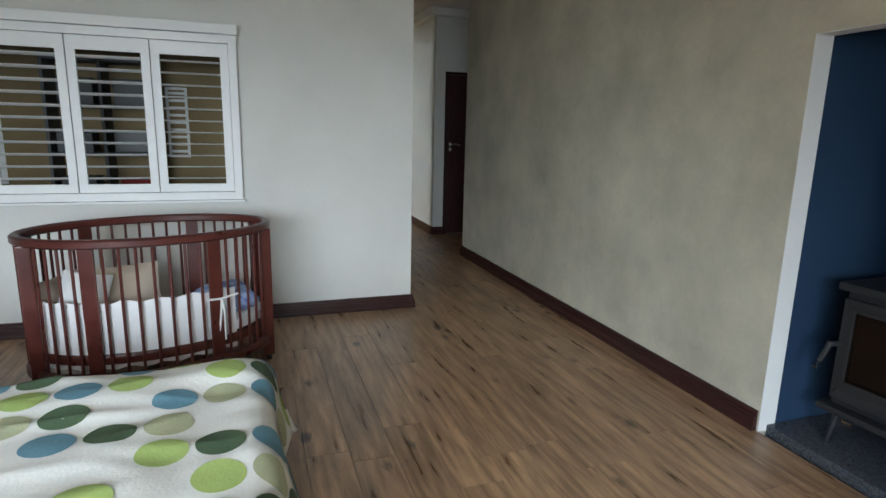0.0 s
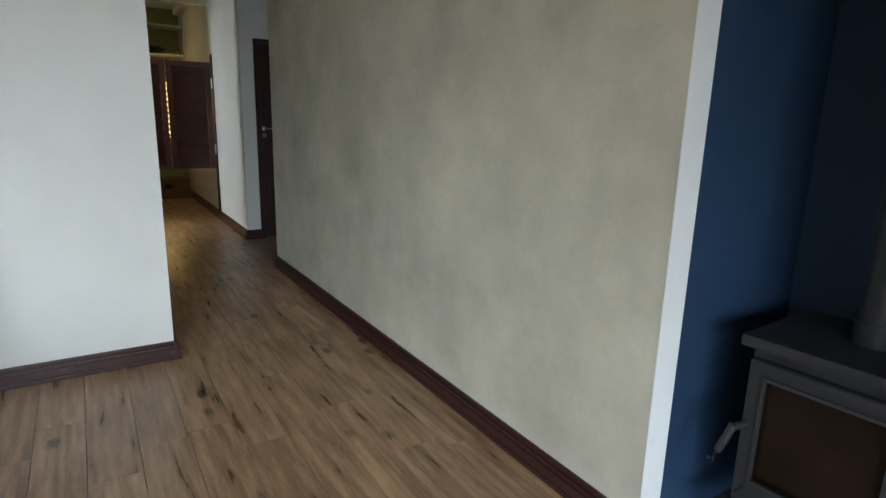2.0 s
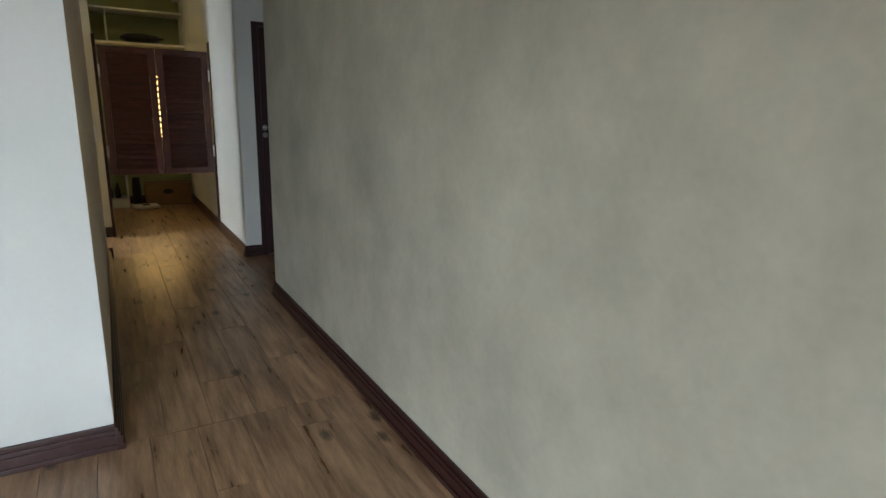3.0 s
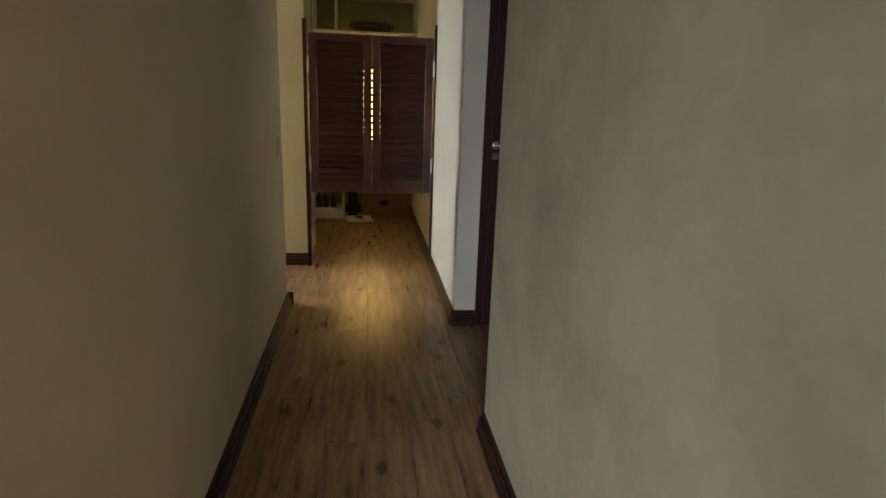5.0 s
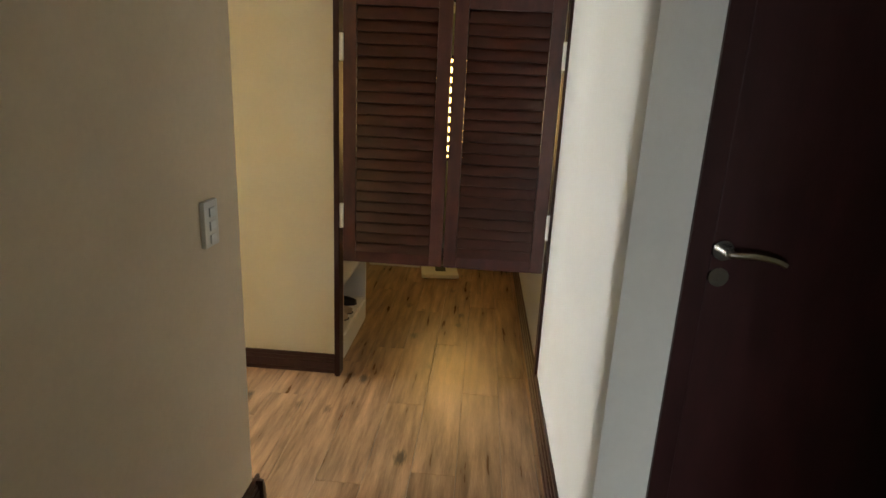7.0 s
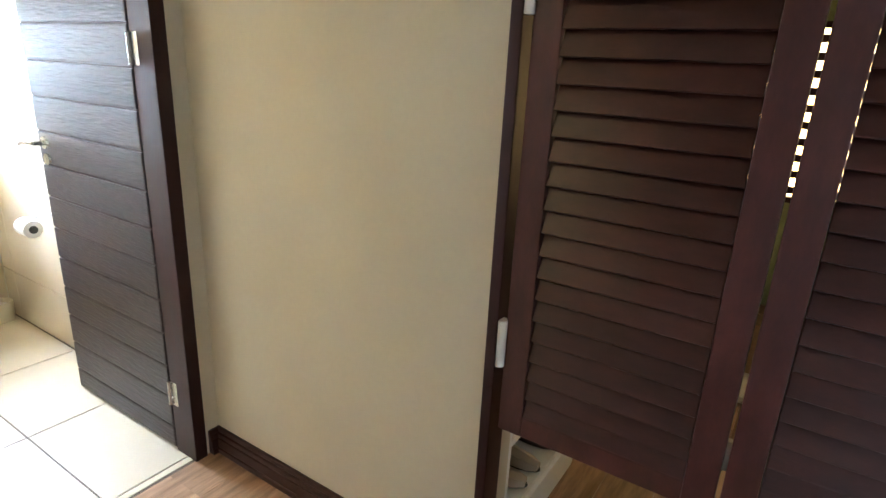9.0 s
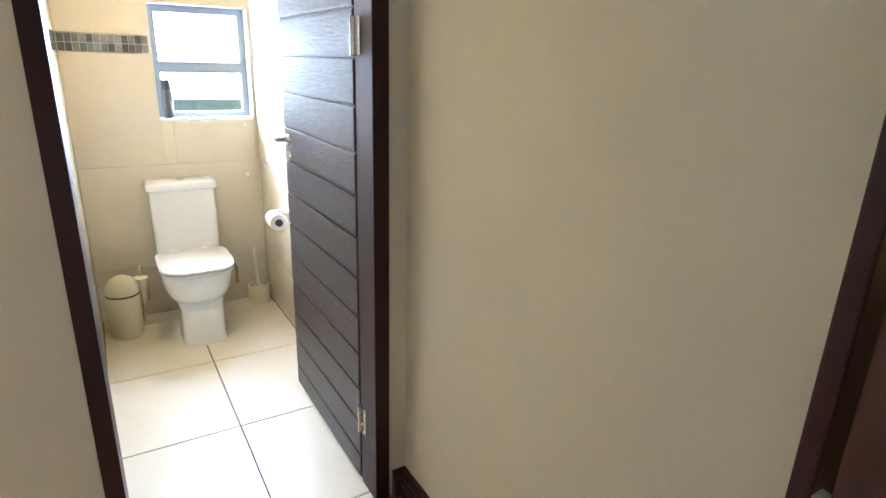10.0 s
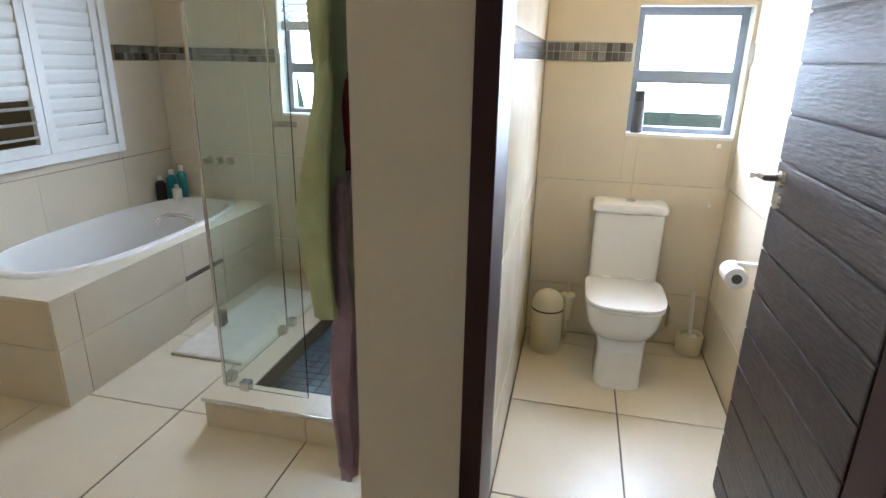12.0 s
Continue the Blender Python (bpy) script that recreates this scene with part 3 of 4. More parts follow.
def crib():
    a, b = 0.597, 0.375
    c = thing("crib", "oval red-brown wooden slatted crib with white bumper", "crib", m=CRIB_AT)

    def ring(z, h, w):
        bm = B()
        n = 56
        out = []
        for i in range(n):
            t = 2 * math.pi * i / n
            d = Vector((math.cos(t), math.sin(t), 0))
            p = Vector((a * math.cos(t), b * math.sin(t), z))
            out.append([bm.verts.new(p + d * u + Vector((0, 0, v))) for u, v in
                        ((-w, -h * 0.6), (-w, h * 0.6), (-w * 0.5, h), (w * 0.5, h), (w, h * 0.6), (w, -h * 0.6), (w * 0.5, -h), (-w * 0.5, -h))])
        for i in range(n):
            p, q = out[i], out[(i + 1) % n]
            for k in range(8):
                bm.faces.new((p[k], p[(k + 1) % 8], q[(k + 1) % 8], q[k]))
        return bm
    part("top_rail", ring(0.80, 0.022, 0.022), CRIBWOOD, c, smooth=True)
    part("bottom_rail", ring(0.135, 0.028, 0.018), CRIBWOOD, c, smooth=True)
    bar = mesh_of("bar", cyl(B(), (0, 0, 0.15), (0, 0, 0.79), 0.0075, None, 8), CRIBWOOD, True)
    wide = mesh_of("slat", box(B(), -0.034, 0.034, -0.008, 0.008, 0.15, 0.79, 0.004), CRIBWOOD)
    n = 52
    for i in range(n):
        t = 2 * math.pi * (i + 0.5) / n
        o = new("slat" if i in (9, 17, 34, 42) else "bar", wide if i in (9, 17, 34, 42) else bar)
        o.parent = c
        o.matrix_local = pose(a * math.cos(t), b * math.sin(t), 0, 0, 0, math.degrees(math.atan2(a * math.sin(t), b * math.cos(t))) - 90)
    for t in (18, 162, 202, 338):
        x, y = a * math.cos(radians(t)), b * math.sin(radians(t))
        part("post", box(B(), x - 0.03, x + 0.03, y - 0.022, y + 0.022, 0.035, 0.785, 0.008), CRIBWOOD, c)
        part("caster", cyl(B(), (x - 0.01, y, 0.024), (x + 0.012, y, 0.024), 0.024, None, 14), BLACKM, c)
    bs = B()
    lathe(bs, [(0.96, 0.20), (0.97, 0.215), (0.97, 0.235), (0.96, 0.25)], seg=48, sx=a, sy=b)
    part("mattress_base", bs, CRIBWOOD, c)
    mt = B()
    lathe(mt, [(0.86, 0.252), (0.93, 0.262), (0.93, 0.31), (0.88, 0.325)], seg=48, sx=a, sy=b)
    part("mattress", mt, LINEN, c, smooth=True)
    # bumper: quilted band round the head end
    bp = B()
    rows = []
    for i in range(45):
        t = radians(128 + i * (308 - 128) / 44)
        col = []
        for k in range(7):
            z = 0.175 + k * 0.056
            puff = 0.012 * abs(math.sin(i * 0.75)) * math.sin(math.pi * k / 6)
            col.append([bp.verts.new((math.cos(t) * (a - 0.026 - puff * s), math.sin(t) * (b - 0.026 - puff * s), z + 0.008 * math.sin(i * 1.7))) for s in (0, 2.2)])
        rows.append(col)
    for i in range(44):
        for k in range(6):
            for s in (0, 1):
                bp.faces.new((rows[i][k][s], rows[i + 1][k][s], rows[i + 1][k + 1][s], rows[i][k + 1][s]))
        for k in (0, 6):
            bp.faces.new((rows[i][k][0], rows[i + 1][k][0], rows[i + 1][k][1], rows[i][k][1]))
    for i in (0, 44):
        for k in range(6):
            bp.faces.new((rows[i][k][0], rows[i][k + 1][0], rows[i][k + 1][1], rows[i][k][1]))
    part("bumper", bp, LINEN, c, "white quilted bumper", True)
    rb = B()
    for dx, dz in ((-0.02, -0.20), (0.012, -0.23)):
        sweep(rb, [(0.27, -b + 0.03, 0.47), (0.275 + dx * 0.5, -b + 0.025, 0.40), (0.27 + dx, -b + 0.05 - 0.016, 0.47 + dz)], 0.006, 6)
    sweep(rb, [(0.19, -b + 0.005, 0.475), (0.27, -b + 0.03, 0.468), (0.36, -b + 0.06, 0.478)], 0.006, 6)
    part("ribbon", rb, LINEN, c, "tied white ribbon")


crib()


def cushion(name, m, sx, sy, sz, material, label, category="pillow"):
    bm = B()
    bmesh.ops.create_cube(bm, size=1)
    bmesh.ops.subdivide_edges(bm, edges=bm.edges, cuts=9, use_grid_fill=True)
    for v in bm.verts:
        x, y = v.co.x * 2, v.co.y * 2
        f = (1 - abs(x) ** 2.6) * (1 - abs(y) ** 2.6)
        wob = noise.noise(Vector((x * 2.1, y * 2.1, sx * 31))) * 0.25
        v.co = Vector((v.co.x * sx * (1 - 0.06 * (1 - abs(y))), v.co.y * sy * (1 - 0.06 * (1 - abs(x))), v.co.z * sz * (0.12 + 0.88 * max(f, 0) ** 0.5) * (1 + wob)))
    ob = part(name, bm, material, smooth=True)
    ob.matrix_world = m
    return tagged(ob, label, category)


cushion("pillow", IN_CRIB @ pose(-0.78, 3.20, 0.44, 68, 8, 78), 0.36, 0.26, 0.10, BEIGE, "beige linen pillow leaning inside the crib")
cushion("pillow", IN_CRIB @ pose(-0.50, 3.12, 0.475, 70, 0, 8), 0.40, 0.30, 0.09, BEIGE, "pale beige pillow standing in the crib")
cushion("pillow", IN_CRIB @ pose(-0.66, 3.00, 0.48, 66, 10, -12), 0.22, 0.30, 0.07, LINEN, "small white pillow in the crib")
cushion("folded_blanket", IN_CRIB @ pose(0.01, 3.09, 0.395, 4, -6, 10), 0.30, 0.28, 0.17, BLUECL, "blue and white printed cotton blanket in the crib", "blanket")
cushion("white_cloth", IN_CRIB @ pose(-0.68, 2.915, 0.36, 80, 8, -20), 0.16, 0.24, 0.06, LINEN, "crumpled white cloth lying against the crib bars", "cloth")


# bed with dotted duvet
def bed():
    x0, x1, y0, y1 = -1.80, 0.275, 0.06, 1.575
    b = thing("bed", "double bed under a white duvet with coloured dots", "bed")
    part("bed_base", box(B(), x0, x1 - 0.02, y0, y1 - 0.02, 0.08, 0.34, 0.01), GREYTH, b)
    for x in (x0 + 0.08, x1 - 0.1):
        for y in (y0 + 0.08, y1 - 0.1):
            part("leg", cyl(B(), (x, y, 0), (x, y, 0.085), 0.025), MAHOG, b)
    part("mattress", box(B(), x0, x1, y0, y1, 0.34, 0.555, 0.04), LINEN, b)
    return b, x0, x1, y0, y1


def duvet():
    _, x0, x1, y0, y1 = bed()
    d = thing("duvet", "white duvet with green and blue dots spread over the bed", "duvet")
    drop = 0.26
    R = 0.06

    def place(u, v):
        """Flat cloth coordinates to the draped surface: rounded fall over two edges."""
        def fall(s, edge):
            o = s - edge
            if o <= 0:
                return s, 0.0
            ang = min(o / R, math.pi / 2)
            down = R * (1 - math.cos(ang)) + max(o - R * math.pi / 2, 0)
            return edge + R * math.sin(ang), down
        x, dx = fall(u, x1 - 0.02)
        y, dy = fall(v, y1 - 0.02)
        z = 0.595 + 0.016 * noise.noise(Vector((u * 3.0, v * 4.5, 1.0))) + 0.010 * (1 - abs(noise.noise(Vector((u * 2.0 + v, v * 7.0, 5.0))))) ** 4 + 0.005 * noise.noise(Vector((u * 9, v * 9, 3.0)))
        dd = max(dx, dy) + 0.35 * min(dx, dy)
        x += (0.02 * math.sin(v * 13 + 0.6) + 0.055) * dd / drop * (dx > 0)
        y += 0.02 * dd / drop * math.sin(u * 11) * (dy > 0)
        x += 0.12 * min(dx, dy)
        y += 0.12 * min(dx, dy)
        return Vector((x, y, z - dd))

    def grid(u0, u1, v0, v1, nu, nv, keep=lambda u, v: True, lift=0.0):
        bm = B()
        g = {}
        for i in range(nu + 1):
            for j in range(nv + 1):
                u, v = u0 + (u1 - u0) * i / nu, v0 + (v1 - v0) * j / nv
                g[i, j] = bm.verts.new(place(u, v))
        for i in range(nu):
            for j in range(nv):
                bm.faces.new((g[i, j], g[i + 1, j], g[i + 1, j + 1], g[i, j + 1]))
        return bm
    sh = part("sheet", grid(x0, x1 + drop, y0, y1 + drop, 90, 100), DUVET, d, smooth=True)
    so = sh.modifiers.new("thick", 'SOLIDIFY')
    so.thickness, so.offset = 0.018, -1
    # columns of dots, some places left white; each printed patch lies on the sheet
    pattern = ("GLS.GLS", "L.BSL.B", "BL.G.LS", ".BGB.SL", "GLS.BGL", "BGB.BSG")
    r = 0.059
    for col in range(-2, 15):
        for row in range(-3, 11):
            u, v = 0.192 - 0.13 * col, 1.485 - 0.016 * col - 0.141 * row
            kind = pattern[col % 6][(row + 1) % 7]
            if kind == "." or not (x0 + r < u < x1 + drop - 0.03 and y0 + r < v < y1 + drop - 0.03):
                continue
            bm = B()
            cen = bm.verts.new(place(u, v))
            n, rings = 28, []
            for q in (0.33, 0.66, 1.0):
                rings.append([bm.verts.new(place(min(u + r * q * math.cos(t * 2 * math.pi / n), x1 + drop), min(v + r * q * math.sin(t * 2 * math.pi / n), y1 + drop))) for t in range(n)])
            for t in range(n):
                bm.faces.new((cen, rings[0][t], rings[0][(t + 1) % n]))
                for p, q in zip(rings, rings[1:]):
                    bm.faces.new((p[t], q[t], q[(t + 1) % n], p[(t + 1) % n]))
            bmesh.ops.recalc_face_normals(bm, faces=bm.faces)
            bm.normal_update()
            s = 1 if cen.normal.z + cen.normal.x + cen.normal.y > 0 else -1
            moves = [(w, w.normal.copy()) for w in bm.verts]
            for w, nn in moves:
                w.co += nn * s * 0.0025
            part("dot", bm, DOTS["LBGS".index(kind)], d, smooth=True)


duvet()
tagged(part("slipper", box(B(), -1.26, -1.16, 2.72, 2.98, 0, 0.07, 0.03), DARKTH, smooth=True), "black slipper on the floor beside the crib", "slipper")

# dim passage behind the inner window
sf = thing("shelf_unit", "dark grey shelf unit full of folded things", "shelf")
for x in (-1.00, -0.66, -0.32):
    part("side_panel", box(B(), x, x + 0.02, 4.30, 4.579, 0, 1.78), GREYTH, sf)
# added sheet, wider than the shelf, blocks the lit bathroom shutters from view
part("back_panel", box(B(), -1.34, 0.20, 4.580, 4.595, 0, 1.99), OCHRE, sf)
for z in (0.05, 0.42, 0.79, 1.12, 1.45, 1.76):
    part("shelf", box(B(), -0.98, -0.32, 4.30, 4.579, z, z + 0.02), GREYTH, sf)
for i, (x, z, c) in enumerate(((-0.95, 1.14, GREYTH), (-0.60, 1.14, DARKTH), (-0.92, 1.47, GREYTH), (-0.58, 0.81, REDCL), (-0.95, 0.81, DARKTH), (-0.58, 1.47, GREYTH))):
    tagged(part("storage_box", box(B(), x, x + 0.22, 4.33, 4.54, z, z + 0.14 + 0.02 * (i % 3), 0.01), c), "small storage box on the dark shelf", "box", "boxes on the shelf")


# added window: its emissive pane makes the bright slatted patch, no daylight behind
pw = thing("passage_glow_window", "small added window with white slats and a glowing pane in the passage", "window")
part("frame", ring_xz(B(), -0.275, -0.125, 1.10, 1.62, 0.018, 4.560, 4.598), WHITE, pw)
part("pane", box(B(), -0.257, -0.143, 4.588, 4.594, 1.118, 1.602), PASSGLOW, pw)
for i in range(9):
    part("slat", box(B(), -0.256, -0.144, 4.566, 4.582, 1.135 + i * 0.054, 1.155 + i * 0.054, 0.003), WHITE, pw)


# ---- corridor and lobby things ----
sw = thing("light_switch", "white three-gang light switch plate on the wall", "switch")
part("plate", box(B(), XL, XL + 0.014, 6.88, 6.96, 1.04, 1.17, 0.003), PLASTICW, sw)
for z in (1.062, 1.10, 1.138):
    part("rocker", box(B(), XL + 0.014, XL + 0.019, 6.905, 6.935, z - 0.013, z + 0.013, 0.002), WHITE, sw)


def swing_leaf(x0, x1, name, hinge_left):
    """Half-height louvred leaf with its spring hinges."""
    d = thing(name, "half-height dark mahogany louvred swing door", "swing door", "pair of swing doors")
    z0, z1, y = 0.64, 1.90, 8.145
    st = 0.062
    for a, b in ((x0, x0 + st), (x1 - st, x1)):
        part("stile", box(B(), a, b, y - 0.017, y + 0.017, z0, z1, 0.004), MAHOG, d)
    part("rail", box(B(), x0 + st, x1 - st, y - 0.0165, y + 0.0165, z0, z0 + 0.058, 0.003), MAHOG, d)
    part("rail", box(B(), x0 + st, x1 - st, y - 0.0165, y + 0.0165, z1 - 0.058, z1, 0.003), MAHOG, d)
    n = 22
    gap = (z1 - z0 - 0.116) / n
    me = mesh_of("slat", box(B(), -(x1 - x0) / 2 + st + 0.001, (x1 - x0) / 2 - st - 0.001, -0.0045, 0.0045, -0.036, 0.036, 0.003), LOUVER)
    for i in range(n):
        o = new("slat", me)
        o.parent = d
        o.matrix_local = Matrix.Translation(((x0 + x1) / 2, y, z0 + 0.058 + (i + 0.5) * gap)) @ Matrix.Rotation(radians(-23 + random.uniform(-1.5, 1.5)), 4, 'X')
    for z in (0.875, 1.66):
        hx = x0 - 0.009 if hinge_left else x1 + 0.009
        hb = cyl(B(), (hx, y - 0.02, z - 0.06), (hx, y - 0.02, z + 0.06), 0.013, None, 14)
        part("spring_hinge", hb, PLASTICW, d, "white spring hinge barrel", True)
    return d


swing_leaf(1.530, 2.026, "swing_door", True)
swing_leaf(2.035, 2.526, "swing_door", False)
for a, b in ((1.488, 1.516), (2.536, 2.552)):
    p = part("swing_door_post", box(B(), a, b, 8.11, 8.19, 0, 2.0, 0.004), DOORDARK)
    tagged(p, "tall dark wooden post fixed beside the swing doors", "door post", "posts of the swing doors")
part_catch = thing("door_catch", "small white catch between the swing doors", "catch")
part("body", box(B(), 2.018, 2.034, 8.165, 8.18, 0.73, 0.80, 0.003), PLASTICW, part_catch)
part("wing", box(B(), 2.021, 2.039, 8.182, 8.19, 0.745, 0.785, 0.002), PLASTICW, part_catch)


# ---- dressing room things ----
cb = thing("shoe_cabinet", "white open shoe cabinet beside the swing doors", "cabinet")
part("side_panel", box(B(), 0.97, 1.485, 8.31, 8.33, 0, 2.3, 0.002), WHITE, cb)
part("side_panel", box(B(), 0.97, 1.485, 8.92, 8.94, 0, 2.3, 0.002), WHITE, cb)
part("plinth", box(B(), 1.46, 1.488, 8.33, 8.92, 0, 0.13, 0.003), WHITE, cb)
for z in (0.13, 0.42, 0.72, 1.02, 1.40, 1.80, 2.28):
    part("shelf", box(B(), 0.97, 1.475, 8.33, 8.92, z, z + 0.02, 0.002), WHITE, cb)


def shoe(m, material, label):
    s = thing("shoe", label, "shoe", m=m)
    up = B()
    prof = ((-0.13, 0.026, 0.075), (-0.09, 0.034, 0.08), (-0.02, 0.033, 0.06), (0.05, 0.041, 0.045), (0.10, 0.038, 0.035), (0.135, 0.02, 0.025))
    rings = [[up.verts.new((x, w * math.cos(t * math.pi / 4), 0.012 + h * max(math.sin(t * math.pi / 4), 0))) for t in range(8)] for x, w, h in prof]
    for a, b in zip(rings, rings[1:]):
        for t in range(8):
            up.faces.new((a[t], a[(t + 1) % 8], b[(t + 1) % 8], b[t]))
    up.faces.new(rings[0]), up.faces.new(list(reversed(rings[-1])))
    part("upper", up, material, s, smooth=True)
    so = B()
    lathe(so, [(0.038, 0), (0.040, 0.004), (0.040, 0.012), (0.037, 0.014)], seg=20, sx=3.55, sy=1.0)
    part("sole", so, DARKTH, s)


shoe(pose(1.33, 8.50, 0.15, 0, 0, 12), BEIGE, "tan shoe on the white cabinet shelf")
shoe(pose(1.33, 8.62, 0.15, 0, 0, 2), BEIGE, "tan shoe on the white cabinet shelf")
shoe(pose(1.32, 8.78, 0.15, 0, 0, -4), DARKTH, "black shoe on the white cabinet shelf")

us = thing("overhead_shelf", "white framed overhead shelf above the dressing room", "shelf")
for x in (1.42, 1.66, 2.545):
    part("upright", box(B(), x - 0.014, x, 10.0, 10.49, 2.10, 2.52), WHITE, us)
part("board", box(B(), 1.42, 2.531, 10.0, 10.49, 2.10, 2.12), WHITE, us)
part("board", box(B(), 1.42, 2.531, 10.0, 10.49, 2.50, 2.52), WHITE, us)
cushion("dark_bag", pose(2.05, 10.2, 2.185, 0, 0, 0), 0.5, 0.3, 0.12, DARKTH, "black soft bag lying on the overhead shelf", "bag")
ls = thing("low_shelf", "white low shelf with dark bottles", "shelf")
part("board", box(B(), 1.28, 1.72, 10.1, 10.47, 0.0, 0.12, 0.004), WHITE, ls)
part("board", box(B(), 1.28, 1.72, 10.1, 10.47, 0.62, 0.64, 0.004), WHITE, ls)
part("side_panel", box(B(), 1.70, 1.72, 10.1, 10.47, 0.12, 0.62), WHITE, ls)
part("side_panel", box(B(), 1.28, 1.30, 10.1, 10.47, 0.12, 0.62), WHITE, ls)
for x in (1.42, 1.50, 1.59):
    bt = B()
    lathe(bt, [(0.030, 0), (0.033, 0.01), (0.033, 0.11), (0.012, 0.16), (0.012, 0.20)], (x, 10.22, 0.12), 14)
    tagged(part("bottle", bt, DARKTH, smooth=True), "dark bottle standing on the low white shelf", "bottle", "bottles on the low shelf")
vs = B()
lathe(vs, [(0.05, 0), (0.06, 0.02), (0.055, 0.25), (0.045, 0.36), (0.05, 0.38)], (1.82, 10.30, 0), 20)
tagged(part("waste_bin", vs, DARKTH, smooth=True), "tall dark bin beside the cardboard box", "bin")
cx = thing("cardboard_box", "brown cardboard box with a dark printed oval", "box")
part("carton", box(B(), 1.92, 2.50, 10.15, 10.46, 0, 0.30, 0.006), CARTON, cx)
part("flap", box(B(), 1.93, 2.49, 10.30, 10.45, 0.301, 0.308, 0.002), CARTON, cx)
ov = B()
cyl(ov, (0, 0, 0), (0, -0.002, 0), 0.05, None, 24)
ov.transform(Matrix.Translation((2.2, 10.149, 0.19)) @ Matrix.Diagonal((1.3, 1, 0.7, 1)))
part("printed_mark", ov, DARKTH, cx)
sc = thing("bathroom_scale", "white bathroom scale on the wooden floor", "scale", m=pose(1.90, 9.95, 0, 0, 0, 8))
part("platform", box(B(), -0.15, 0.15, -0.14, 0.14, 0.012, 0.045, 0.010), PLASTICW, sc)
part("dial", box(B(), -0.035, 0.05, -0.05, 0.10, 0.0455, 0.048, 0.001), DARKTH, sc)
for x in (-0.11, 0.11):
    for y in (-0.1, 0.1):
        part("foot", cyl(B(), (x, y, 0), (x, y, 0.013), 0.014, None, 10), DARKTH, sc)
# blind on the back wall; an emissive panel replaces window light behind its dark slats
bl = thing("slatted_blind", "dark slatted blind over a glowing amber panel", "blind")
part("cloth", box(B(), 1.72, 2.34, 10.470, 10.476, 0.92, 1.74), BLINDGLOW, bl, "emissive amber panel in place of daylight behind the slats")
for a, b, c, d in ((1.69, 1.72, 0.89, 1.77), (2.34, 2.37, 0.89, 1.77), (1.72, 2.34, 0.89, 0.92), (1.72, 2.34, 1.74, 1.77)):
    part("frame_bar", box(B(), a, b, 10.43, 10.496, c, d, 0.003), DOORDARK, bl)
for i in range(10):
    z = 0.955 + i * 0.082
    part("slat", box(B(), 1.722, 2.338, 10.440, 10.452, z - 0.019, z + 0.019, 0.003), DOORDARK, bl)


# ---- toilet room things ----
def toilet():
    t = thing("toilet", "white ceramic close-coupled toilet with closed lid", "toilet", m=pose(-1.69, 7.757, 0) @ Matrix.Diagonal((1, 1, 0.965, 1)))
    # local x points away from the back wall
    ped = B()
    prof = ((0.0, 0.126, 0.110), (0.05, 0.120, 0.107), (0.195, 0.121, 0.105), (0.225, 0.15, 0.122), (0.255, 0.185, 0.145), (0.30, 0.208, 0.165), (0.36, 0.222, 0.174), (0.395, 0.225, 0.176))
    rings = []
    for z, lx, ly in prof:
        ring = []
        for i in range(32):
            a = 2 * math.pi * i / 32
            c, s = math.cos(a), math.sin(a)
            pw = 0.62
            back = 0.26 + 0.06 * (z < 0.2)
            ring.append(ped.verts.new(((0.335 if z > 0.2 else 0.42) * 1.0 + (lx if c > 0 else back) * math.copysign(abs(c) ** pw, c) + (0.0 if z < 0.2 else 0.0), ly * math.copysign(abs(s) ** pw, s), z)))
        rings.append(ring)
    for a, b in zip(rings, rings[1:]):
        for i in range(32):
            ped.faces.new((a[i], a[(i + 1) % 32], b[(i + 1) % 32], b[i]))
    ped.faces.new(list(reversed(rings[0]))), ped.faces.new(rings[-1])
    part("bowl", ped, CERAMIC, t, smooth=True)

    def plate(z0, z1, grow):
        bm = B()
        rr = []
        for z, g in ((z0, -0.006), (z0 + 0.004, 0), (z1 - 0.006, 0), (z1, -0.012)):
            r = []
            for i in range(36):
                a = 2 * math.pi * i / 36
                c, s = math.cos(a), math.sin(a)
                pw = 0.6 if c > 0 else 0.3
                r.append(bm.verts.new((0.355 + (0.215 + grow + g if c > 0 else 0.19 + g) * math.copysign(abs(c) ** pw, c),
                                       (0.176 + grow + g) * math.copysign(abs(s) ** 0.55, s), z)))
            rr.append(r)
        for a, b in zip(rr, rr[1:]):
            for i in range(36):
                bm.faces.new((a[i], a[(i + 1) % 36], b[(i + 1) % 36], b[i]))
        bm.faces.new(list(reversed(rr[0]))), bm.faces.new(rr[-1])
        return bm
    part("seat", plate(0.396, 0.414, 0.004), CERAMIC, t, smooth=True)
    part("lid", plate(0.417, 0.436, 0.006), CERAMIC, t, smooth=True)
    ci = B()
    lathe(ci, [(0.97, 0.41), (1.0, 0.42), (1.0, 0.765), (0.99, 0.77)], (0.10, 0, 0), 32, 0.085, 0.165, 0.32)
    part("cistern", ci, CERAMIC, t, smooth=True)
    cl = B()
    lathe(cl, [(1.0, 0.772), (1.05, 0.778), (1.05, 0.803), (1.0, 0.815), (0.8, 0.820)], (0.10, 0, 0), 32, 0.088, 0.170, 0.32)
    ld = part("cistern_lid", cl, CERAMIC, t, smooth=True)
    part("flush_button", cyl(B(), (0.10, 0, 0.820), (0.10, 0, 0.825), 0.024, None, 20), CHROME, ld)
    hg = B()
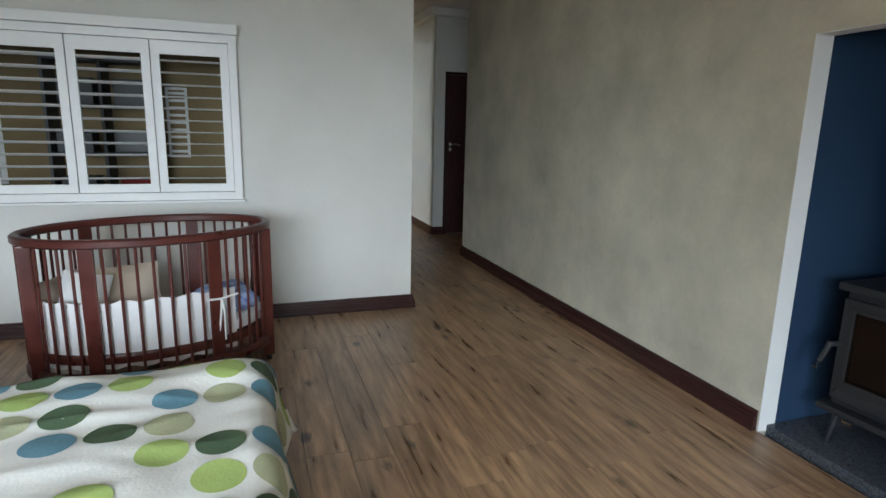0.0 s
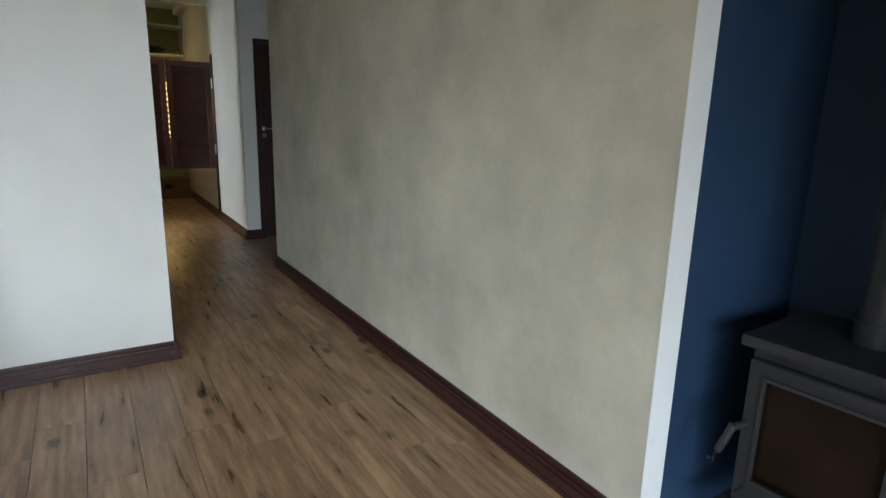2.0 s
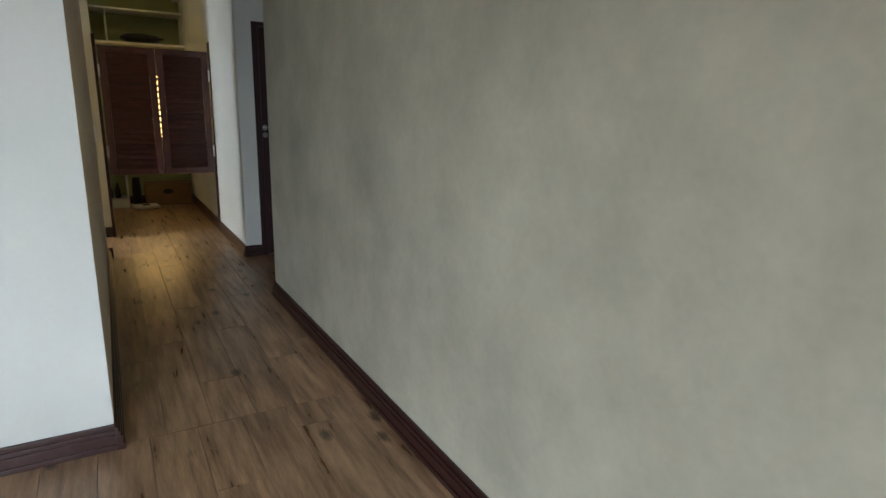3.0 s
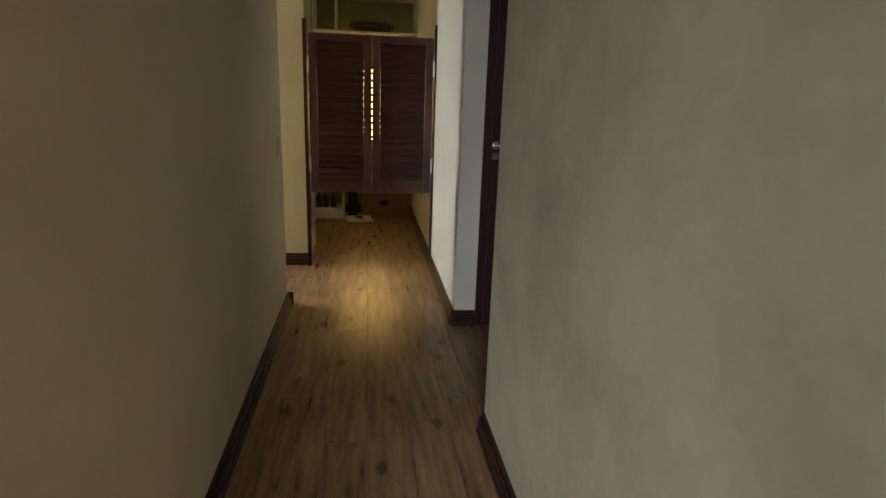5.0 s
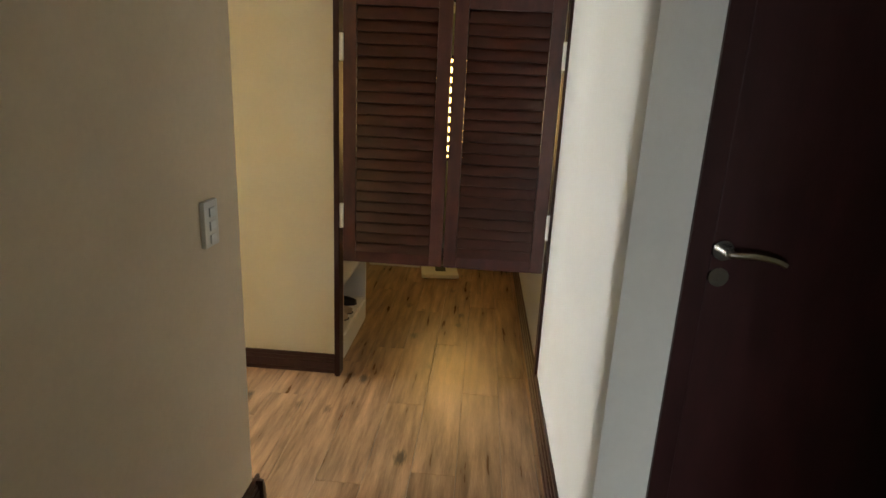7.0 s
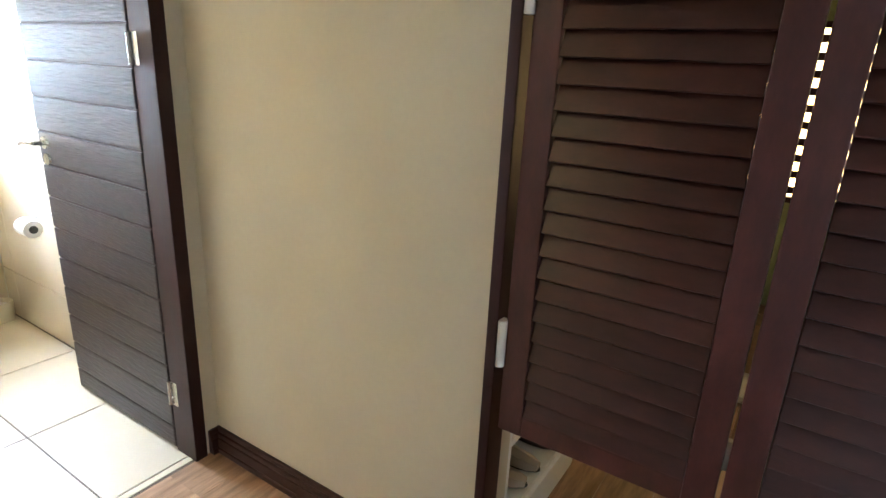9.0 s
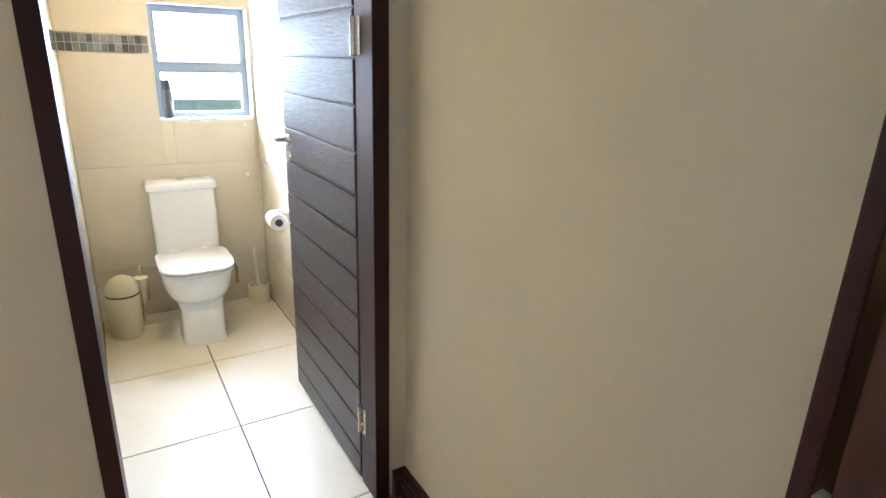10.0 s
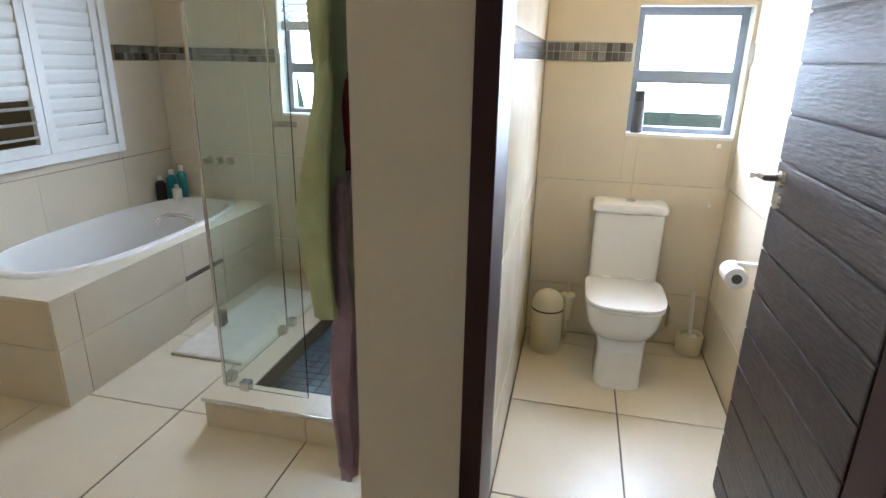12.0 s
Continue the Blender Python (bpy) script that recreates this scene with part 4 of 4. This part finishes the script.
    for y in (-0.08, 0.08):
        cyl(hg, (0.19, y - 0.02, 0.43), (0.19, y + 0.02, 0.43), 0.011, None, 12)
    part("lid_hinge", hg, CERAMIC, t)


toilet()
bn = thing("toilet_bin", "cream pedal bin with domed swing lid", "bin", m=pose(-1.46, 7.405, 0))
b1 = B()
lathe(b1, [(0.068, 0), (0.075, 0.008), (0.080, 0.225), (0.076, 0.235)], seg=28)
part("body", b1, CREAMPL, bn, smooth=True)
b2 = B()
lathe(b2, [(0.080, 0.238), (0.080, 0.258), (0.074, 0.285), (0.058, 0.312), (0.030, 0.330), (0.006, 0.334)], seg=28)
part("lid", b2, CREAMPL, bn, smooth=True)
part("collar", cyl(B(), (0, 0, 0.233), (0, 0, 0.241), 0.081, None, 28), DARKTH, bn)
cn = thing("brush_cup", "cream plastic cup fixed beside the bin", "cup", m=pose(-1.58, 7.50, 0))
c1 = B()
lathe(c1, [(0.028, 0.13), (0.034, 0.14), (0.040, 0.27), (0.036, 0.272)], seg=20)
part("body", c1, CREAMPL, cn, smooth=True)
part("bracket", box(B(), -0.10, 0.005, -0.012, 0.012, 0.20, 0.24, 0.003), CREAMPL, cn)
part("stem", cyl(B(), (-0.02, 0, 0.0), (-0.02, 0, 0.33), 0.008), CREAMPL, cn)
br = thing("toilet_brush", "white toilet brush standing in a cream holder", "toilet brush", m=pose(-1.615, 8.135, 0) @ Matrix.Diagonal((1.18, 1.18, 1.0, 1)))
c2 = B()
lathe(c2, [(0.048, 0), (0.052, 0.01), (0.056, 0.105), (0.052, 0.112), (0.044, 0.108), (0.042, 0.03)], seg=24)
part("holder", c2, CREAMPL, br, smooth=True)
part("brush_head", cyl(B(), (0, 0, 0.028), (0, 0, 0.095), 0.03, None, 14), PLASTICW, br)
part("stem", cyl(B(), (0, 0, 0.09), (-0.02, -0.01, 0.34), 0.008), PLASTICW, br)
vp = B()
sweep(vp, [(-1.685, 8.02, 0.10), (-1.66, 8.02, 0.12), (-1.65, 8.02, 0.22), (-1.65, 7.98, 0.30), (-1.66, 7.94, 0.31)], 0.008)
sweep(vp, [(-1.66, 7.94, 0.31), (-1.65, 7.93, 0.24), (-1.64, 7.96, 0.18)], 0.008)
cyl(vp, (-1.69, 7.96, 0.19), (-1.63, 7.96, 0.19), 0.014)
tagged(part("cistern_hose", vp, CHROME, smooth=True), "thin steel water hose and valve behind the toilet", "pipe")
pr = thing("paper_holder", "white toilet roll on a wall holder", "toilet roll", m=pose(-0.90, 8.14, 0.695))
part("bracket", box(B(), -0.01, 0.01, -0.05, 0.08, 0.035, 0.05, 0.003), WHITE, pr)
rl = B()
lathe(rl, [(0.02, -0.05), (0.040, -0.049), (0.040, 0.049), (0.02, 0.05)], seg=24)
rl.transform(Matrix.Translation((0, -0.055, 0)) @ Matrix.Rotation(radians(90), 4, 'Y'))
part("paper_roll", rl, LINEN, pr, smooth=True)
part("core", cyl(B(), (-0.056, -0.055, 0), (0.057, -0.055, 0), 0.018, None, 16), GREYTH, pr)
ct = thing("spray_can", "dark-capped spray can on the window sill", "spray can", m=pose(-1.735, 7.755, TW[2] + 0.004))
part("can", cyl(B(), (0, 0, 0), (0, 0, 0.15), 0.028, None, 20), GREYTH, ct)
part("cap", cyl(B(), (0, 0, 0.15), (0, 0, 0.20), 0.026, 0.022, 20), DARKTH, ct)
for y, z in ((8.136, 1.065), (8.134, 0.775)):
    pk = B()
    cyl(pk, (-1.682, y, z), (-1.668, y, z), 0.010, 0.008, 14)
    tagged(part("wall_plug", pk, PLASTICW), "small white cap on the wall tile", "cap", "caps on the tile")


# ---- bathroom things ----
BX1, BY1, BZ = -0.39, 5.49, 0.478
bt = thing("bath_surround", "cream tiled bath surround with an inspection hatch", "bath surround")
part("core", box(box(B(), XF + 0.01, BX1 - 0.012, BY1 - 0.06, BY1 - 0.012, 0, BZ - 0.012), BX1 - 0.06, BX1 - 0.012, YB + 0.012, BY1 - 0.06, 0, BZ - 0.012), GROUT, bt)


def slab(parent, name, x0, x1, y0, y1, z0, z1, material, bev=0.002):
    return part(name, box(B(), x0, x1, y0, y1, z0, z1, bev), material, parent)


xs = (XF + 0.012, -1.55, -1.20, -0.515, BX1)
for xa, xb in zip(xs, xs[1:]):
    for za, zb in ((0.003, 0.265), (0.268, BZ - 0.001)):
        if (xa, xb) == (-1.55, -1.20):
            za, zb = (0.003, 0.03) if za < 0.1 else (0.29, zb)
        slab(bt, "tile", xa + 0.0015, xb - 0.0015, BY1 - 0.011, BY1, za, zb, WTILE)
slab(bt, "hatch", -1.547, -1.203, BY1 - 0.0118, BY1 - 0.007, 0.033, 0.258, WTILE)
for ya, yb in ((YB + 0.012, 5.07), (5.073, BY1 - 0.012)):
    for za, zb in ((0.003, 0.265), (0.268, BZ - 0.001)):
        slab(bt, "tile", BX1 - 0.011, BX1, ya, yb - 0.002, za, zb, WTILE)
TX, TY, TA, TBr = -1.32, 5.075, 0.755, 0.325
# rim tiles round the tub: flat border with an oval hole
rim = B()
n = 64
inner, outer = [], []
for i in range(n):
    a = 2 * math.pi * i / n
    c, s = math.cos(a), math.sin(a)
    inner.append(rim.verts.new((TX + TA * 0.97 * math.copysign(abs(c) ** 0.7, c), TY + TBr * 0.97 * math.copysign(abs(s) ** 0.7, s), BZ)))
    k = max(abs(c), abs(s))
    qx, qy = c / k, s / k
    outer.append(rim.verts.new(((XF + 0.012 if qx < 0 else BX1) if abs(qx) > 0.999 else TX + (BX1 - TX if qx > 0 else TX - XF - 0.012) * qx,
                                (YB + 0.014 if qy < 0 else BY1) if abs(qy) > 0.999 else TY + (BY1 - TY if qy > 0 else TY - YB - 0.014) * qy, BZ)))
for i in range(n):
    rim.faces.new((inner[i], inner[(i + 1) % n], outer[(i + 1) % n], outer[i]))
ro = part("rim_tiles", rim, TILE, bt)
so = ro.modifiers.new("thick", 'SOLIDIFY')
so.thickness, so.offset = 0.011, 1
tb = thing("bathtub", "white oval built-in bathtub in the tiled surround", "bathtub", m=pose(TX, TY, BZ))
tm = B()
prof = ((1.02, 0.003), (1.03, 0.012), (1.01, 0.024), (0.965, 0.028), (0.93, 0.018), (0.90, -0.02), (0.86, -0.20), (0.80, -0.36), (0.70, -0.41), (0.3, -0.42))
lathe(tm, [(r, z) for r, z in prof], seg=56, sx=TA, sy=TBr, power=0.7)
bmesh.ops.delete(tm, geom=[f for f in tm.faces if len(f.verts) > 4 and f.calc_center_median().z > -0.1], context='FACES')
part("shell", tm, CERAMIC, tb, smooth=True)
gp = B()
sweep(gp, [(-0.16, 0.055, 0.005), (-0.16, 0.05, 0.035), (-0.17, 0.11, 0.058), (-0.185, 0.19, 0.060), (-0.20, 0.25, 0.045), (-0.205, 0.275, 0.022)], 0.010)
part("grab_handle", gp, CHROME, tb, "curved chrome grab handle", True)


def bottle(name, m, material, h, r, label):
    o = thing(name, label, "bottle", m=m)
    bm = B()
    lathe(bm, [(r * 0.9, 0), (r, 0.008), (r, h * 0.72), (r * 0.45, h * 0.82), (r * 0.45, h * 0.84)], seg=18)
    part("body", bm, material, o, smooth=True)
    part("cap", cyl(B(), (0, 0, h * 0.84), (0, 0, h), r * 0.5, r * 0.45, 14), PLASTICW, o)


bottle("shampoo_bottle", pose(-2.02, 4.83, BZ + 0.011), TEAL, 0.20, 0.035, "teal shampoo bottle on the bath corner")
bottle("shampoo_bottle", pose(-2.08, 4.86, BZ + 0.011), TEAL, 0.22, 0.032, "tall teal bottle on the bath corner")
bottle("shampoo_bottle", pose(-1.94, 4.80, BZ + 0.011), DARKTH, 0.17, 0.033, "dark bottle on the bath corner")
bottle("shampoo_bottle", pose(-1.98, 4.89, BZ + 0.011), PLASTICW, 0.11, 0.03, "small white bottle on the bath corner")

# shower tray kerb, mosaic floor and glass
KX, KY = -0.43, 6.115
kb = thing("shower_kerb", "cream tiled shower kerb round a dark mosaic floor", "shower kerb")
part("core", box(box(B(), XF + 0.01, KX - 0.012, KY + 0.012, KY + 0.13, 0, 0.118), KX - 0.13, KX - 0.012, KY + 0.13, 7.07, 0, 0.118), GROUT, kb)
for ya, yb in ((KY, 6.55), (6.553, 7.065)):
    slab(kb, "tile", KX - 0.011, KX, ya, yb, 0.003, 0.12, WTILE)
    slab(kb, "tile", KX - 0.14, KX + 0.004, ya - 0.004, yb, 0.120, 0.131, TILE)
for xa, xb in ((XF + 0.012, -1.16), (-1.157, KX - 0.012)):
    slab(kb, "tile", xa, xb, KY, KY + 0.011, 0.003, 0.12, WTILE)
    slab(kb, "tile", xa, min(xb, KX - 0.143), KY - 0.004, KY + 0.14, 0.120, 0.131, TILE)
slab(kb, "kerb_trim", KX + 0.0045, KX + 0.008, KY - 0.008, 7.065, 0.117, 0.132, CHROME, 0)
slab(kb, "tray_bed", XF + 0.01, KX - 0.13, KY + 0.13, 7.075, 0, 0.028, GROUT, 0)
me = mesh_of("mosaic_tile", box(B(), -0.0235, 0.0235, -0.0235, 0.0235, 0.028, 0.034), SHFLOOR)
for i in range(12):
    for j in range(15):
        o = new("mosaic_tile", me)
        o.parent = kb
        o.location = (KX - 0.16 - i * 0.05, KY + 0.16 + j * 0.05, 0)
rest = B()
for i in range(12, 30):
    for j in range(15):
        box(rest, KX - 0.16 - i * 0.05 - 0.0235, KX - 0.16 - i * 0.05 + 0.0235, KY + 0.16 + j * 0.05 - 0.0235, KY + 0.16 + j * 0.05 + 0.0235, 0.028, 0.034)
part("mosaic_rest", rest, SHFLOOR, kb, kind="stuff")
sg = thing("shower_screen", "frameless clear glass shower screen with steel clips", "shower screen")
for xa, xb in ((-0.535, -1.066), (-1.072, XF + 0.012)):
    p = part("pane", box(B(), xb, xa, KY + 0.026, KY + 0.034, 0.135, 2.02), SHGLASS, sg)
    p.visible_shadow = False
p = part("pane", box(B(), -0.532, -0.524, KY + 0.04, 6.52, 0.135, 2.02), SHGLASS, sg)
p.visible_shadow = False
for x, z in ((-0.55, 0.43), (-0.55, 1.75)):
    part("clip", box(B(), x - 0.025, x + 0.02, KY + 0.012, KY + 0.048, z - 0.03, z + 0.03, 0.003), CHROME, sg)
for x, y in ((-0.53, KY + 0.13), (-0.58, KY + 0.03), (-1.02, KY + 0.03), (-1.12, KY + 0.03)):
    part("clip", box(B(), x - 0.02, x + 0.02, y - 0.02, y + 0.02, 0.131, 0.17, 0.003), CHROME, sg)
part("edge_seal", box(B(), -0.535, -0.5285, KY + 0.024, KY + 0.036, 0.135, 2.02), CHROME, sg)
part("edge_seal", box(B(), -1.0715, -1.0665, KY + 0.024, KY + 0.036, 0.135, 2.02), CHROME, sg)
part("knob", cyl(B(), (-1.19, KY - 0.03, 1.13), (-1.19, KY + 0.08, 1.13), 0.014, None, 14), CHROME, sg)
mt = B()
bmesh.ops.create_grid(mt, x_segments=40, y_segments=24, size=0.5, matrix=Matrix.Translation((-1.35, 5.815, 0.016)) @ Matrix.Diagonal((0.92, 0.44, 1, 1)))
for v in mt.verts:
    v.co.z += 0.006 * noise.noise(v.co * 22)
ob = tagged(part("bath_mat", mt, MAT_W, smooth=True), "white textured cotton bath mat on the tiles", "bath mat")
so = ob.modifiers.new("thick", 'SOLIDIFY')
so.thickness = 0.014
# roller of white slats over the shower window
rb = thing("shower_blind", "white slatted blind half-lowered over the shower window", "blind")
for i in range(9):
    s = box(B(), -0.020, 0.020, SW[0] + 0.01, SW[1] - 0.01, -0.0015, 0.0015)
    s.transform(Matrix.Translation((XF - 0.035, 0, 1.66 + i * 0.038)) @ Matrix.Rotation(radians(50), 4, 'Y'))
    part("slat", s, WHITE, rb)
part("bottom_rail", box(B(), XF - 0.05, XF - 0.02, SW[0] + 0.01, SW[1] - 0.01, 1.58, 1.635, 0.004), WHITE, rb)
tp = thing("bath_tap", "chrome wall tap set beside the shower", "tap")
for y in (5.05, 5.13, 5.21):
    part("valve", cyl(B(), (XF + 0.01, y, 0.75), (XF + 0.06, y, 0.75), 0.028, 0.018, 16), CHROME, tp)


def towel(name, x, z_top, z_bot, w, material, label, ph, deep):
    """Cloth hanging in folds from a hook; narrow at the top."""
    bm = B()
    nu, nv = 26, 30
    g = {}
    for j in range(nv + 1):
        q = j / nv
        spread = w * (0.25 + 0.75 * min(1, q * 1.4) ** 0.7)
        for i in range(nu + 1):
            p = i / nu - 0.5
            fold = deep * math.sin(p * 11 + ph) * (0.25 + 0.75 * math.sin(min(q * 1.5, 1) * math.pi * 0.5) + 0.25 * math.sin(q * 9 + p * 4)) + 0.012 * math.sin(p * 31 + ph * 2 + q * 3)
            g[i, j] = bm.verts.new((x + p * spread + 0.02 * math.sin(q * 4 + ph), 7.052 - abs(fold) - 0.012,
                                    z_top - (z_top - z_bot) * q * (1 - 0.10 * math.cos(p * 6 + ph)) - 0.05 * abs(p) * (1 - q)))
    for i in range(nu):
        for j in range(nv):
            bm.faces.new((g[i, j], g[i + 1, j], g[i + 1, j + 1], g[i, j + 1]))
    ob = part(name, bm, material, smooth=True)
    s = ob.modifiers.new("thick", 'SOLIDIFY')
    s.thickness = 0.012
    return tagged(ob, label, "towel")


towel("green_towel", 0.20, 1.66, 0.98, 0.23, GREENT, "green cotton towel hanging on the pier", 0.9, 0.075)
towel("mauve_towel", 0.205, 1.22, 0.53, 0.15, MAUVET, "mauve cotton towel hanging below the green one", 1.9, 0.038)
towel("red_cloth", 0.165, 1.42, 1.05, 0.07, REDCL, "dark red cloth hanging behind the green towel", 1.2, 0.010)
hk = B()
cyl(hk, (0.21, 7.07, 1.68), (0.21, 7.02, 1.68), 0.008)
lathe(hk, [(0.004, 0), (0.014, 0.006), (0.014, 0.014), (0.004, 0.018)], (0.21, 7.015, 1.67), 14)
tagged(part("towel_hook", hk, CHROME, smooth=True), "small steel towel hook on the pier", "hook")


def ceiling_lamp(x, y):
    c = thing("ceiling_light", "round white ceiling light with warm bulb", "ceiling light", "ceiling lights", m=pose(x, y, H))
    bm = B()
    lathe(bm, [(0.12, -0.001), (0.125, -0.02), (0.11, -0.035), (0.09, -0.036)], seg=28)
    part("rim", bm, WHITE, c, smooth=True)
    part("diffuser", cyl(B(), (0, 0, -0.06), (0, 0, -0.036), 0.07, 0.09, 24), WARMW, c)


for x, y in ((-0.75, 7.72), (0.25, 6.2), (1.9, 9.3)):
    ceiling_lamp(x, y)


# ---- pieces of floors and walls ----
planks = {}


def lay_planks(x0, x1, y0, y1, w=0.183, length=1.22):
    i = 0
    x = x0
    rng = random.Random(7)
    while x < x1 - 0.004:
        xe = min(x + w, x1)
        y = y0 - rng.random() * length
        while y < y1:
            a, b = max(y, y0), min(y + length, y1)
            if b - a > 0.02:
                key = (round(xe - x, 3), round(b - a, 2))
                if key not in planks:
                    planks[key] = mesh_of("plank", box(B(), -(xe - x) / 2 + 0.0008, (xe - x) / 2 - 0.0008, -(b - a) / 2 + 0.0008, (b - a) / 2 - 0.0008, -0.03, 0.0, 0.0015), PLANK)
                o = new("plank", planks[key])
                o.parent = FLOOR
                o.location = ((x + xe) / 2, (a + b) / 2, 0)
            y += length
        x = xe


lay_planks(-3.2, 2.5, -3.0, YC)
lay_planks(XL, 2.5, YC, 10.5)
lay_planks(2.5, 3.60, 5.49, 6.74)
lay_planks(2.5, 2.55, 6.74, 10.5)
lay_planks(0.30, XL, LW, 8.17)
lay_planks(0.95, XL, 8.30, 10.5)


def grid_cuts(a, b, origin, step):
    k = math.floor((a - origin) / step)
    cuts = [a]
    while True:
        k += 1
        c = origin + k * step
        if c >= b - 0.01:
            break
        if c > a + 0.01:
            cuts.append(c)
    return list(zip(cuts, cuts[1:] + [b]))


def lay_tiles(x0, x1, y0, y1, ox=-0.345):
    for xa, xb in grid_cuts(x0, x1, ox, 0.60):
        for ya, yb in grid_cuts(y0, y1, 7.747, 0.60):
            part("floor_tile", box(B(), xa + 0.0035, xb - 0.0035, ya + 0.0035, yb - 0.0035, -0.03, 0.001, 0.0015), TILE, TFLOOR)


TFLOOR = structure("floor_wet_rooms", [(-1.70, 0.30, 7.07, 8.22, -0.03, -0.003), (XF, 1.29, YB, 7.07, -0.03, -0.003), (0.3, 1.29, 7.07, LW, -0.03, -0.003)],
                   GROUT, "cream square floor tiles with dark grout", "floor")
lay_tiles(-1.69, 0.29, 7.29, 8.21)
lay_tiles(XF + 0.01, 1.29, YB, 7.07, -0.495)
lay_tiles(0.30, 1.29, 7.07, LW, -0.495)

BAND = 0.084


def tile_face(parent, axis, at, side, u0, u1, z0, z1, origin, hole=None, zb0=1.438):
    """Tiles on a wall: axis is the wall's normal, u runs along it, rows of 0.575 split by the mosaic band."""
    rows = [r for r in ((0.003, zb0 - 1.152), (zb0 - 1.149, zb0 - 0.577), (zb0 - 0.574, zb0 - 0.002), (zb0 + BAND + 0.002, 2.095), (2.098, H - 0.003)) if r[1] > z0 and r[0] < z1]
    for za, zb in rows:
        za, zb = max(za, z0), min(zb, z1)
        for ua, ub in grid_cuts(u0, u1, origin, 0.60):
            pieces = [(ua, ub, za, zb)]
            if hole:
                a, b, c, d = hole
                if ub > a and ua < b and zb > c and za < d:
                    pieces = [(ua, min(ub, a), za, zb), (max(ua, b), ub, za, zb), (max(ua, a), min(ub, b), za, min(zb, c)), (max(ua, a), min(ub, b), max(za, d), zb)]
            for pa, pb, qa, qb in pieces:
                if pb - pa > 0.015 and qb - qa > 0.015:
                    lo, hi = sorted((at, at + side * 0.009))
                    d = (lo, hi, pa + 0.001, pb - 0.001) if axis == 'x' else (pa + 0.001, pb - 0.001, lo, hi)
                    part("wall_tile", box(B(), *d, qa + 0.001, qb - 0.001, 0.001), WTILE, parent)


def band(parent, axis, at, side, u0, u1, zb0=1.438):
    lo, hi = sorted((at, at + side * 0.0095))
    w = 0.0305
    n = int((u1 - u0) / w)
    me = mesh_of("mosaic_piece", box(B(), *((0, 0.0095, 0.001, w - 0.001) if axis == 'x' else (0.001, w - 0.001, 0, 0.0095)), 0.001, 0.040), MOSAIC)
    for i in range(n):
        for r in (0, 1):
            o = new("mosaic_piece", me)
            o.parent = parent
            o.location = (lo, u0 + i * w, zb0 + 0.001 + r * 0.0415) if axis == 'x' else (u0 + i * w, lo, zb0 + 0.001 + r * 0.0415)


WALL_O = bpy.data.objects["wall_outer"]
WALL_B = bpy.data.objects["wall_bath"]
WALL_S = bpy.data.objects["wall_shower"]
LOW = 1.388         # the band runs lower in the bathroom
tile_face(WALL_O, 'x', -1.70, 1, 7.29, 8.21, 0, H, 7.765, TW)
band(WALL_O, 'x', -1.70, 1, 7.295, TW[0] - 0.01)
tile_face(WALL_T, 'y', 7.28, 1, -1.69, 0.125, 0, H, -0.345)
band(WALL_T, 'y', 7.28, 1, -1.685, 0.12)
tile_face(WALL_N, 'y', 8.22, -1, -1.69, 0.125, 0, H, -0.345)
tile_face(WALL_S, 'x', XF, 1, YB + 0.01, 7.06, 0, H, 7.765, SW, LOW)
band(WALL_S, 'x', XF, 1, YB + 0.012, SW[0] - 0.01, LOW)
tile_face(WALL_B, 'y', YB, 1, XF + 0.01, 1.28, 0, H, -0.495, (BW[0] - 0.03, BW[1] + 0.03, BW[2] - 0.03, BW[3] + 0.03), LOW)
band(WALL_B, 'y', YB, 1, XF + 0.015, BW[0] - 0.10, LOW)
tile_face(WALL_T, 'y', 7.08, -1, XF + 0.01, 0.13, 0, H, -0.495, None, LOW)
